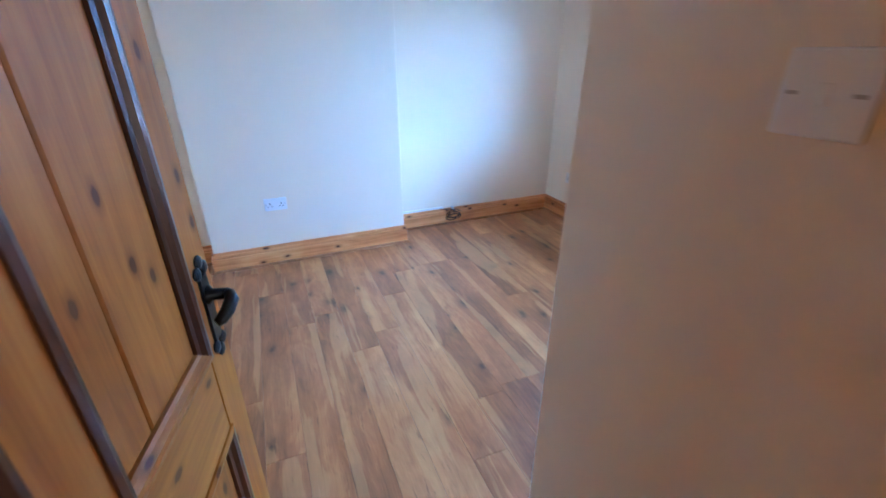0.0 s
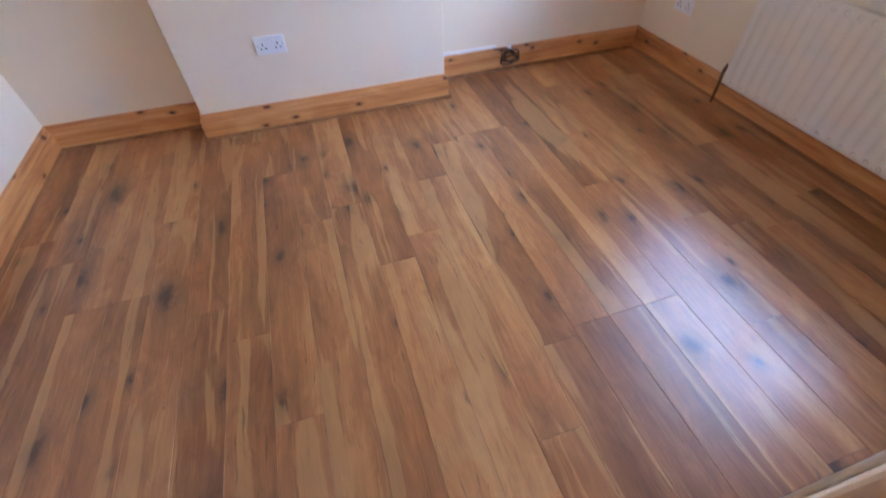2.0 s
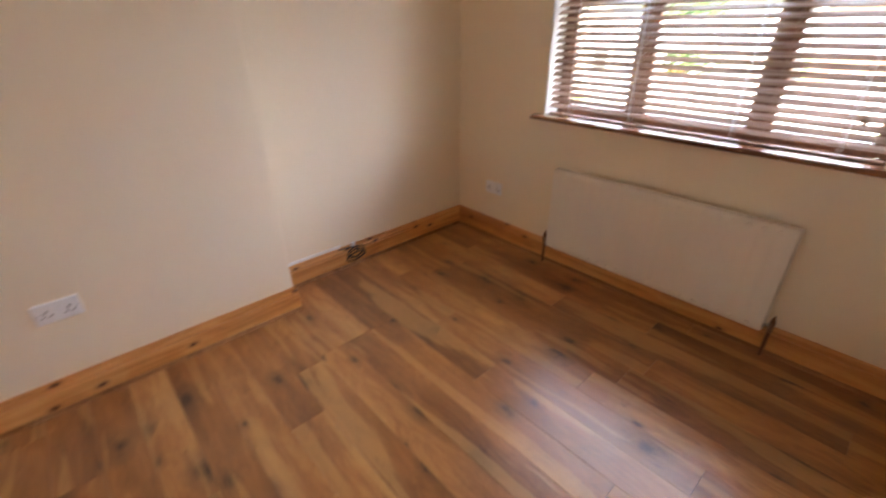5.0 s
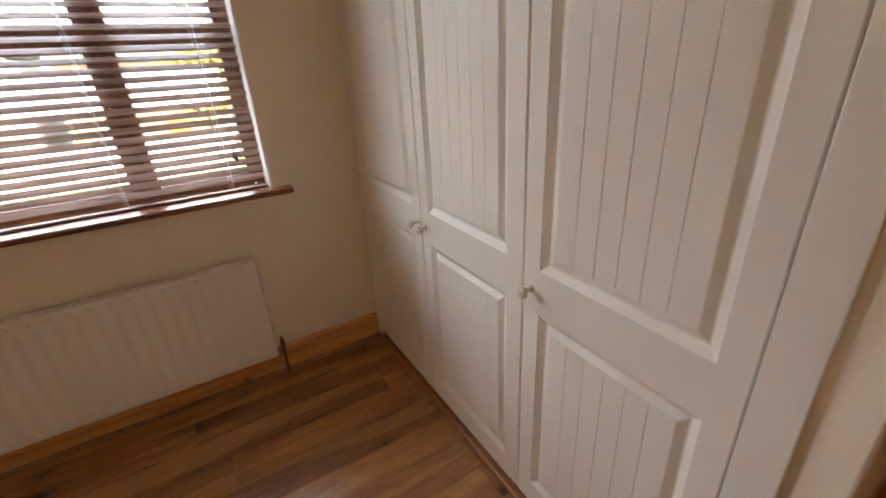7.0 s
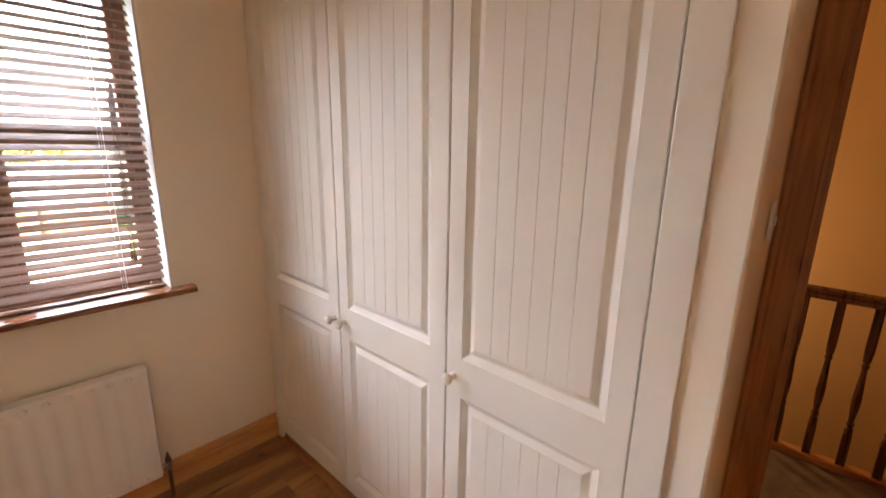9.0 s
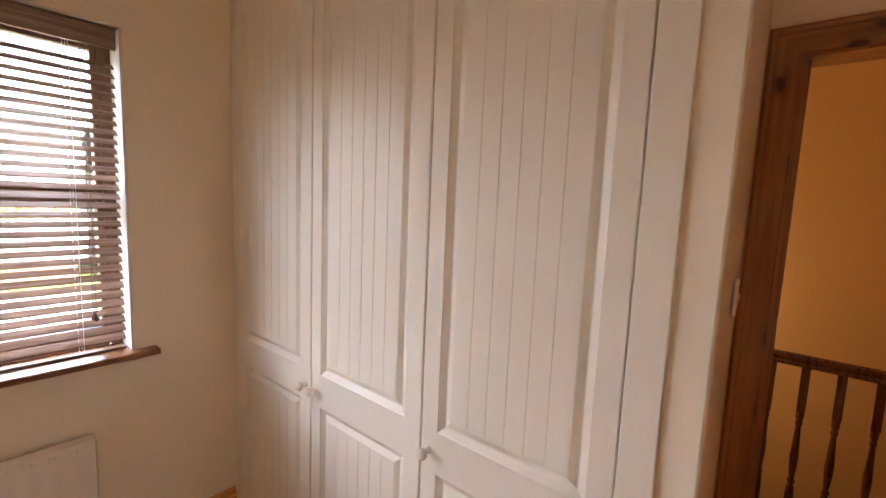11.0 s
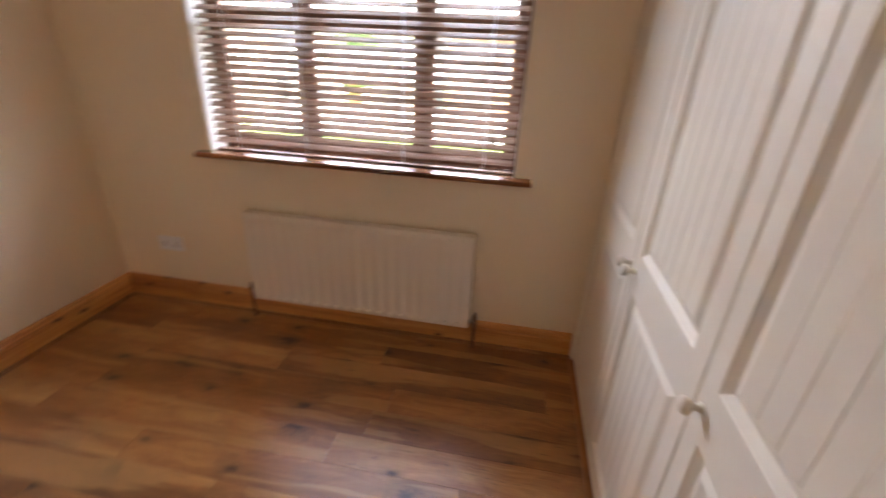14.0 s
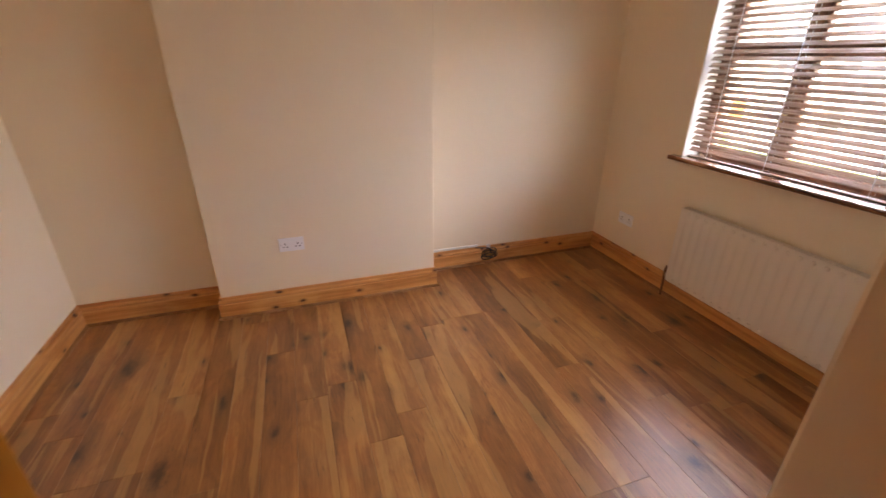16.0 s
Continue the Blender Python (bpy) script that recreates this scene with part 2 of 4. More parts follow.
WINDOW_FRAME = timber("window_frame_wood", (0.12, 0.05, 0.028), (0.19, 0.085, 0.05), (0.27, 0.13, 0.078), 2, 0.35, 0.1)
BANISTER = timber("banister_wood", (0.05, 0.017, 0.007), (0.10, 0.034, 0.012), (0.16, 0.06, 0.02), 2, 0.28, 0.1, 1.0, 0.0, 5.0, 0.3)
LAMINATE = laminate()
BEAD = timber("laminate_bead", (0.20, 0.088, 0.034), (0.30, 0.140, 0.056), (0.38, 0.195, 0.085), 1, 0.5, 0.1, coat=0.0)
SUBFLOOR = plain("joint_shadow", (0.03, 0.018, 0.012), 0.8)


def carpet_material():
    t = Tree("beige_carpet")
    p = t.world_space()
    tuft = t.noise(p, 320, 2, 0.7)
    blot = t.range(t.noise(p, 7, 5, 0.65, 0.8), 0.3, 0.7)
    c = t.mix(blot, (0.085, 0.058, 0.038), (0.20, 0.145, 0.098))
    c = t.mix(t.math("MULTIPLY", tuft, 0.4), c, (0.11, 0.07, 0.042))
    t.bump(tuft, 0.7, 0.004)
    return t.done(c, 0.95, Sheen_Weight=0.2)


CARPET = carpet_material()


def glass_material():
    t = Tree("window_glass")
    t.n.remove(t.bsdf)
    g = t.n.new("ShaderNodeBsdfGlass")
    g.inputs["IOR"].default_value, g.inputs["Roughness"].default_value = 1.02, 0.0
    g.inputs["Color"].default_value = (0.86, 0.89, 0.92, 1)
    t.l.new(g.outputs[0], t.n["Material Output"].inputs[0])
    return t.mat


GLASS = glass_material()


# ---- mesh helpers ----
def thing(name, loc, label, category, group="", kind="", rz=0.0):
    ob = new(name)
    ob.empty_display_size = 0.1
    ob.matrix_basis = pose(*loc, 0, 0, rz)
    return tagged(ob, label, category, group, kind)


def part(name, bm, material, parent=None, label="", local=False, smooth=False):
    """Links bm as one mesh object. World coordinates, unless local."""
    bmesh.ops.recalc_face_normals(bm, faces=bm.faces)
    me = bpy.data.meshes.new(name)
    if parent is not None and not local:
        m = Matrix()
        o = parent
        while o is not None:
            m, o = o.matrix_basis @ m, o.parent
        bm.transform(m.inverted())
    if smooth:
        for f in bm.faces:
            f.smooth = True
    bm.to_mesh(me)
    bm.free()
    me.materials.append(material)
    ob = new(name, me)
    ob.parent = parent
    if label:
        ob["label"] = label
    return ob


def box(bm, x0, x1, y0, y1, z0, z1, bev=0.0, seg=1):
    m = Matrix.LocRotScale(((x0 + x1) / 2, (y0 + y1) / 2, (z0 + z1) / 2), None, (abs(x1 - x0), abs(y1 - y0), abs(z1 - z0)))
    vs = bmesh.ops.create_cube(bm, size=1, matrix=m)["verts"]
    if bev:
        es = list({e for v in vs for e in v.link_edges})
        bmesh.ops.bevel(bm, geom=es, offset=bev, segments=seg, affect="EDGES", profile=0.5)
    return bm


def boxed(*a, **k):
    return box(bmesh.new(), *a, **k)


def cyl(bm, a, b, r, seg=16, r2=None):
    a, b = Vector(a), Vector(b)
    turn = (b - a).to_track_quat("Z", "Y").to_matrix().to_4x4()
    bmesh.ops.create_cone(bm, cap_ends=True, segments=seg, radius1=r, radius2=r if r2 is None else r2, depth=(b - a).length, matrix=Matrix.Translation((a + b) / 2) @ turn)
    return bm


def ball(bm, c, r, sx=1, sy=1, sz=1, seg=14):
    bmesh.ops.create_uvsphere(bm, u_segments=seg, v_segments=max(6, seg // 2), radius=r, matrix=Matrix.LocRotScale(c, None, (sx, sy, sz)))
    return bm


def lathe(bm, profile, m=Matrix(), seg=16):
    """Turns (radius, height) pairs about z."""
    rings = [[bm.verts.new(m @ Vector((r * math.cos(a), r * math.sin(a), z))) for a in (2 * math.pi * k / seg for k in range(seg))] for r, z in profile]
    for lo, hi in zip(rings, rings[1:]):
        for k in range(seg):
            bm.faces.new((lo[k], lo[(k + 1) % seg], hi[(k + 1) % seg], hi[k]))
    bm.faces.new(rings[0][::-1]), bm.faces.new(rings[-1])
    return bm


def moulding(bm, profile, a, b, out, up=(0, 0, 1), m0=0.0, m1=0.0):
    """Runs a profile of (out, up) pairs from a to b; m0, m1: how far the ends run on for each metre out (mitres)."""
    a, b, out, up = Vector(a), Vector(b), Vector(out), Vector(up)
    way = (b - a).normalized()
    ends = [[bm.verts.new(p + out * o + up * u + way * (s * k * o)) for o, u in profile] for p, s, k in ((a, -1, m0), (b, 1, m1))]
    n = len(profile)
    for k in range(n):
        bm.faces.new((ends[0][k], ends[0][(k + 1) % n], ends[1][(k + 1) % n], ends[1][k]))
    bm.faces.new(ends[0][::-1]), bm.faces.new(ends[1])
    return bm


def tube(bm, pts, r, seg=8, closed=False):
    """A round tube through points."""
    pts = [Vector(p) for p in pts]
    rings, n = [], len(pts)
    side = None
    for k, p in enumerate(pts):
        d = (pts[min(k + 1, n - 1)] - pts[max(k - 1, 0)]).normalized()
        side = d.orthogonal().normalized() if side is None else (side - d * side.dot(d)).normalized()
        oth = d.cross(side)
        rr = r(k / (n - 1)) if callable(r) else r
        rings.append([bm.verts.new(p + rr * (math.cos(t) * side + math.sin(t) * oth)) for t in (2 * math.pi * j / seg for j in range(seg))])
    for lo, hi in zip(rings, rings[1:]):
        for k in range(seg):
            bm.faces.new((lo[k], lo[(k + 1) % seg], hi[(k + 1) % seg], hi[k]))
    bm.faces.new(rings[0][::-1]), bm.faces.new(rings[-1])
    return bm


# ---- plan ----
CEIL = 2.52
XL = -3.665                       # left wall
CHX0, CHX1, CHY = -2.872, -1.505, -0.236   # chimney breast
ALY = -0.066                      # back of the shallower alcove
NIBX, NIBXB, NIBY = -1.892, -1.866, -2.624        # switch wall and its end
LNX, LNY = -2.86, -2.26           # wall behind the open door and its end
DY0, DY1 = -3.29, -3.41           # door wall faces
DX0, DX1, DZ = -2.775, -1.955, 1.995        # door opening
WY0, WY1, WZ0, WZ1 = -0.712, -2.228, 0.925, 2.15  # window opening
LX0, LX1, LY = -3.9, -0.6, -5.45  # landing


def structure(name, bm, material, label, category):
    return tagged(part(name, bm, material), label, category, kind="structure")


# walls
structure("wall_far", boxed(-3.9, 0.3, 0.0, 0.2, -0.3, CEIL), WALL, "cream emulsion wall behind the alcoves", "wall")
structure("wall_alcove", boxed(XL, CHX0, ALY, 0.0, 0.0, CEIL), WALL, "cream emulsion wall of the shallow alcove", "wall")
structure("wall_left", boxed(-3.9, XL, DY0, 0.0, -0.3, CEIL), WALL, "cream emulsion side wall", "wall")
structure("wall_chimney", boxed(CHX0, CHX1, CHY, 0.0, 0.0, CEIL, bev=0.004, seg=2), WALL, "cream painted chimney breast standing out from the wall", "wall")
bm = bmesh.new()
box(bm, 0.0, 0.3, WY0, 0.0, -0.3, CEIL)
box(bm, 0.0, 0.3, -3.41, WY1, -0.3, CEIL)
box(bm, 0.0, 0.3, WY1, WY0, -0.3, WZ0 - 0.03)
box(bm, 0.0, 0.3, WY1, WY0, WZ1, CEIL)
structure("wall_window", bm, WALL, "cream emulsion wall pierced by the window", "wall")
bm = moulding(bmesh.new(), [(NIBX, NIBY - 0.006), (NIBX + 0.002, NIBY - 0.002), (NIBX + 0.006, NIBY), (-1.79, NIBY), (-1.79, DY0), (NIBXB, DY0)], (0, 0, 0), (0, 0, CEIL), (1, 0, 0), (0, 1, 0))
structure("wall_nib", bm, WALL, "cream plastered wall end beside the wardrobe", "wall")
bm = bmesh.new()
box(bm, XL, LNX, LNY - 0.1, LNY, 0.0, CEIL, bev=0.004)
box(bm, LNX - 0.1, LNX, DY0, LNY - 0.1, 0.0, CEIL)
structure("wall_entry", bm, WALL, "cream wall behind the open door", "wall")
bm = bmesh.new()
box(bm, LX0, DX0 - 0.03, DY1, DY0, -0.3, CEIL)
box(bm, DX1 + 0.03, 0.0, DY1, DY0, -0.3, CEIL)
box(bm, DX0 - 0.03, DX1 + 0.03, DY1, DY0, DZ + 0.03, CEIL)
structure("wall_door", bm, WALL, "cream wall round the bedroom doorway", "wall")
structure("ceiling", boxed(-3.9, 0.3, -3.41, 0.2, CEIL, CEIL + 0.2), CEILING, "plain white bedroom ceiling", "ceiling")
# landing shell
for name, dims in (
        ("wall_landing_back", (LX0, LX1, LY - 0.1, LY, -2.7, CEIL)),
        ("wall_landing_west", (LX0 - 0.1, LX0, LY, DY1, -2.7, CEIL)),
        ("wall_landing_east", (LX1, LX1 + 0.1, LY, DY1, -2.7, CEIL)),
        ("wall_stairwell", (LX0, LX1, DY1 - 0.004, DY1 + 0.05, -2.7, -0.3))):
    structure(name, boxed(*dims), LANDING_WALL, "ochre painted stairwell wall under warm light", "wall")
structure("ceiling_landing", boxed(LX0, LX1, LY, DY1, CEIL, CEIL + 0.2), CEILING, "plain landing ceiling", "ceiling")
structure("floor_hall", boxed(LX0, LX1, LY, DY1, -2.8, -2.7), CARPET, "dim hall floor below the stairwell", "floor")
structure("floor_landing", boxed(LX0, LX1, -4.40, DY1 - 0.005, -0.3, 0.012, bev=0.006), CARPET, "worn mottled beige landing carpet", "carpet")

# ---- window ----
window = thing("window_1", (0.12, -1.47, WZ0), "brown wood-framed window of three lights with top openers", "window", kind="structure")
FX0, FX1 = 0.130, 0.190
YS = [WY0, -1.185, -1.765, WY1]
bm = bmesh.new()
box(bm, FX0, FX1, WY0, WY0 - 0.045, WZ0, WZ1, bev=0.006)
box(bm, FX0, FX1, WY1, WY1 + 0.045, WZ0, WZ1, bev=0.006)
box(bm, FX0, FX1, WY0 - 0.045, WY1 + 0.045, WZ0, WZ0 + 0.03, bev=0.006)
box(bm, FX0, FX1, WY0 - 0.045, WY1 + 0.045, WZ1 - 0.05, WZ1, bev=0.006)
part("window_frame", bm, WINDOW_FRAME, window)
for y in YS[1:3]:
    part("mullion", boxed(FX0, FX1, y - 0.028, y + 0.028, WZ0 + 0.03, WZ1 - 0.05, bev=0.006), WINDOW_FRAME, window)
for k in range(3):
    y0 = YS[k] - (0.045 if k == 0 else 0.028)
    y1 = YS[k + 1] + (0.045 if k == 2 else 0.028)
    part("transom", boxed(FX0 + 0.002, FX1 - 0.002, y1, y0, 1.506, 1.544, bev=0.006), WINDOW_FRAME, window)
    for z0, z1 in ((WZ0 + 0.03, 1.506), (1.544, WZ1 - 0.05)):
        sash = bmesh.new()
        for a in ((y1, y1 + 0.022, z0, z1), (y0 - 0.022, y0, z0, z1), (y1 + 0.022, y0 - 0.022, z0, z0 + 0.022), (y1 + 0.022, y0 - 0.022, z1 - 0.022, z1)):
            box(sash, FX0 + 0.012, FX1 - 0.005, *a, bev=0.005)
        s = part("sash", sash, WINDOW_FRAME, window)
        pane = part("pane", boxed(0.158, 0.164, y1 + 0.018, y0 - 0.018, z0 + 0.018, z1 - 0.018), GLASS, s)
        pane.visible_shadow = False
part("latch", box(boxed(0.100, 0.130, -1.19, -1.165, 1.20, 1.23, bev=0.004), 0.095, 0.110, -1.186, -1.169, 1.12, 1.225, bev=0.005), BRASS, window)
# painted reveal lining
bm = bmesh.new()
box(bm, 0.003, FX0, WY0 - 0.006, WY0 - 0.001, WZ0, WZ1)
box(bm, 0.003, FX0, WY1 + 0.001, WY1 + 0.006, WZ0, WZ1)
box(bm, 0.003, FX0, WY1 + 0.006, WY0 - 0.006, WZ1 - 0.006, WZ1 - 0.001)
structure("trim", bm, REVEAL, "white painted window reveal", "reveal")
# sill board with a rounded nose
prof = [(0.0, 0.0), (0.0, -0.025)] + [(0.049 + 0.0125 * math.sin(a), -0.0125 - 0.0125 * math.cos(a)) for a in (math.pi * k / 8 for k in range(9))]
bm = moulding(bmesh.new(), prof, (0.0, WY1 - 0.075, WZ0 + 0.002), (0.0, WY0 + 0.05, WZ0 + 0.002), (-1, 0, 0))
box(bm, 0.0, 0.130, WY1 + 0.001, WY0 - 0.001, WZ0 - 0.028, WZ0 + 0.002)
structure("window_sill", bm, SILL, "polished mahogany-stained window sill board", "window sill")

# ---- venetian blind ----
BY0, BY1 = WY0 - 0.014, WY1 + 0.014
blind = thing("venetian_blind", (0.05, -1.47, WZ0), "brown wooden venetian blind with open slats, lowered to the sill", "blind")
bm = boxed(0.028, 0.075, BY1 + 0.01, BY0 - 0.01, WZ1 - 0.055, WZ1 - 0.008, bev=0.003)
part("headrail", bm, WINDOW_FRAME, blind)
part("valance", boxed(0.010, 0.020, BY1, BY0, WZ1 - 0.085, WZ1 - 0.008, bev=0.003), SLAT, blind, "flat brown wooden valance")
PITCH, SW = 0.0345, 0.0352
slat_bm = bmesh.new()
box(slat_bm, -SW / 2, SW / 2, BY1 + 1.47, BY0 + 1.47, -0.0014, 0.0014, bev=0.0008)
slat_me = None
n_slats = int((WZ1 - 0.09 - (WZ0 + 0.05)) / PITCH)
for k in range(n_slats):
    z = WZ0 + 0.052 + PITCH * k
    if slat_me is None:
        ob = part("slat", slat_bm, SLAT, blind, local=True)
        slat_me = ob.data
    else:
        ob = new("slat", slat_me)
        ob.parent = blind
    ob.matrix_basis = pose(0.0, random.uniform(-0.002, 0.002), z - WZ0, 0, TILTS + random.uniform(-1.2, 1.2), 0)
part("bottom_rail", boxed(0.032, 0.068, BY1, BY0, WZ0 + 0.003, WZ0 + 0.012, bev=0.003), SLAT, blind)
for y in (-0.86, -1.22, -1.70, -2.08):
    bm = bmesh.new()
    for x in (0.029, 0.071):
        cyl(bm, (x, y, WZ0 + 0.02), (x, y, WZ1 - 0.05), 0.0009, 6)
    cyl(bm, (0.05, y + 0.012, WZ0 + 0.02), (0.05, y + 0.012, WZ1 - 0.05), 0.0009, 6)
    part("ladder_cord", bm, PLASTIC, blind)
for y, z in ((-2.118, 1.085), (-2.108, 1.092)):
    bm = cyl(bmesh.new(), (0.012, y, z), (0.012, y, WZ1 - 0.06), 0.0012, 6)
    cord = part("pull_cord", bm, SLAT, blind)
    part("tassel", lathe(bmesh.new(), [(0.002, 0.03), (0.004, 0.02), (0.008, 0.0), (0.006, -0.004)], Matrix.Translation((0.012, y, z - 0.02)), 12), SLAT, cord, smooth=True)

# ---- skirting ----
SKIRT = [(0, 0), (0.019, 0), (0.019, 0.094), (0.0145, 0.096), (0.0145, 0.101), (0.018, 0.105), (0.0175, 0.111), (0.013, 0.118), (0.009, 0.122), (0.0085, 0.127), (0.0105, 0.130), (0.0095, 0.137), (0.006, 0.14), (0, 0.14)]
QUARTER = [(0.018, 0)] + [(0.018 + 0.017 * math.cos(a), 0.014 * math.sin(a)) for a in (math.pi / 2 * k / 4 for k in range(5))]


def skirting(a, b, out, m0, m1, label="knotty varnished pine skirting board on the wall", bead=True):
    mat_s = PINE_X if abs(a[0] - b[0]) > abs(a[1] - b[1]) else PINE_Y
    o = structure("baseboard", moulding(bmesh.new(), SKIRT, (*a, 0.0), (*b, 0.0), out, m0=m0, m1=m1), mat_s, label, "skirting board")
    if bead:
        part("floor_bead", moulding(bmesh.new(), QUARTER, (*a, 0.0), (*b, 0.0), out, m0=m0, m1=m1), BEAD, o, "brown laminate edging bead")


skirting((XL, ALY), (CHX0, ALY), (0, -1, 0), -1, -1)
skirting((CHX0, ALY), (CHX0, CHY), (-1, 0, 0), -1, 1)
skirting((CHX0, CHY), (CHX1, CHY), (0, -1, 0), 1, 1, "knotty varnished pine skirting board round the chimney breast")
skirting((CHX1, CHY), (CHX1, 0), (1, 0, 0), 1, -1)
skirting((CHX1, 0), (0, 0), (0, -1, 0), -1, -1)
skirting((0, 0), (0, -2.615), (-1, 0, 0), -1, 0, "knotty varnished pine skirting board under the window")
skirting((XL, LNY), (XL, ALY), (1, 0, 0), -1, -1)
skirting((LNX, LNY), (XL, LNY), (0, 1, 0), 1, -1)
skirting((LNX, DY0), (LNX, LNY), (1, 0, 0), 0, 1)
skirting((NIBX, NIBY), (NIBXB, DY0 + 0.016), (-1, 0, 0), 1, 0, "dark knotty pine skirting board below the light switch")
skirting((NIBX + 0.08, NIBY), (NIBX, NIBY), (0, 1, 0), 0, 1)

# ---- fitted wardrobe ----
WF = -2.622                       # door faces
wardrobe = thing("fitted_wardrobe", (-0.9, -2.95, 0.0), "ivory three-door fitted wardrobe with grooved panels, doors shut", "wardrobe")
bm = bmesh.new()
box(bm, -1.742, -0.002, DY0 + 0.01, WF - 0.03, 0.07, 2.50)
part("carcass", bm, WARDROBE, wardrobe)
part("plinth", boxed(-1.742, -0.002, WF - 0.06, WF - 0.012, 0.0, 0.052), BEAD, wardrobe, "brown laminate plinth strip")
part("floor_bead", moulding(bmesh.new(), [(-0.012, 0.0), (0.012, 0.0), (0.0115, 0.007), (0.008, 0.013), (0.002, 0.0165), (-0.012, 0.017)], (-1.746, WF, 0.0005), (-0.054, WF, 0.0005), (0, 1, 0)), FRAME_PINE_X, wardrobe, "brown stained bead along the floor")
part("filler", boxed(-1.818, -1.746, NIBY + 0.001, WF + 0.008, 0.0, 2.50, bev=0.003, seg=2), WARDROBE, wardrobe)
part("end_filler", boxed(-0.052, -0.002, WF - 0.028, WF - 0.002, 0.0, 2.50, bev=0.002), WARDROBE, wardrobe)
part("cornice", boxed(-1.818, -0.002, WF - 0.05, WF + 0.012, 2.50, CEIL - 0.001, bev=0.004), WARDROBE, wardrobe)
RINGS = [(0.0, 0.0), (0.002, -0.002), (0.017, -0.010), (0.020, -0.0115), (0.024, -0.0115), (0.041, -0.0035), (0.044, -0.0030)]


def panel_door(bm, x0, x1, z0, z1, panels, boards):
    """Front face at y = 0 looking to +y, 22 mm thick, with sunk mouldings and grooved fields."""
    def quad(a, b, c, d):
        bm.faces.new([bm.verts.new(p) for p in (a, b, c, d)])

    e = 0.003
    # rim, sides and back
    o = [(x0, z0), (x1, z0), (x1, z1), (x0, z1)]
    i = [(x0 + e, z0 + e), (x1 - e, z0 + e), (x1 - e, z1 - e), (x0 + e, z1 - e)]
    for k in range(4):
        a, b, c, d = o[k], o[(k + 1) % 4], i[(k + 1) % 4], i[k]
        quad((a[0], -e, a[1]), (b[0], -e, b[1]), (c[0], 0, c[1]), (d[0], 0, d[1]))
        quad((a[0], -0.022, a[1]), (b[0], -0.022, b[1]), (b[0], -e, b[1]), (a[0], -e, a[1]))
    quad(*[(p[0], -0.022, p[1]) for p in o])
    # rails and stiles
    px0, px1 = panels[0][0], panels[0][1]
    for a0, a1 in ((x0 + e, px0), (px1, x1 - e)):
        quad((a0, 0, z0 + e), (a1, 0, z0 + e), (a1, 0, z1 - e), (a0, 0, z1 - e))
    edges = [z0 + e] + [v for p in panels for v in p[2:]] + [z1 - e]
    for b0, b1 in zip(edges[::2], edges[1::2]):
        quad((px0, 0, b0), (px1, 0, b0), (px1, 0, b1), (px0, 0, b1))
    for a0, a1, b0, b1 in panels:
        for (s, d), (s2, d2) in zip(RINGS, RINGS[1:]):
            r1 = [(a0 + s, b0 + s), (a1 - s, b0 + s), (a1 - s, b1 - s), (a0 + s, b1 - s)]
            r2 = [(a0 + s2, b0 + s2), (a1 - s2, b0 + s2), (a1 - s2, b1 - s2), (a0 + s2, b1 - s2)]
            for k in range(4):
                a, b, c, dd = r1[k], r1[(k + 1) % 4], r2[(k + 1) % 4], r2[k]
                quad((a[0], d, a[1]), (b[0], d, b[1]), (c[0], d2, c[1]), (dd[0], d2, dd[1]))
        s, d = RINGS[-1]
        f0, f1, g0, g1 = a0 + s, a1 - s, b0 + s, b1 - s
        xs = [(f0, d)]
        for k in range(1, boards):
            x = f0 + (f1 - f0) * k / boards
            xs += [(x - 0.0014, d), (x, d - 0.0018), (x + 0.0014, d)]
        xs.append((f1, d))
        for (p, dp), (q, dq) in zip(xs, xs[1:]):
            quad((p, dp, g0), (q, dq, g0), (q, dq, g1), (p, dp, g1))
    bmesh.ops.remove_doubles(bm, verts=bm.verts, dist=0.0002)
    return bm


DOORS = [(-0.628, -0.055, -0.598), (-1.193, -0.632, -0.664), (-1.742, -1.197, -1.228)]
KNOB = [(0.011, 0.0), (0.011, 0.003), (0.0075, 0.006), (0.007, 0.016), (0.012, 0.021), (0.0175, 0.027), (0.0185, 0.033), (0.0150, 0.039), (0.006, 0.042)]
for x0, x1, kx in DOORS:
    pa = (x0 + (0.057 if x0 < -1.5 else 0.066), x1 - 0.060)
    bm = panel_door(bmesh.new(), x0, x1, 0.056, 2.497, [(*pa, 0.146, 0.784), (*pa, 0.910, 2.40)], 6)
    bm.transform(Matrix.Translation((0, WF, 0)))
    d = part("door", bm, WARDROBE, wardrobe)
    part("knob", lathe(bmesh.new(), KNOB, Matrix.Translation((kx, WF, 0.848)) @ Matrix.Rotation(-math.pi / 2, 4, "X"), 18), WARDROBE, d, "round ivory knob", smooth=True)

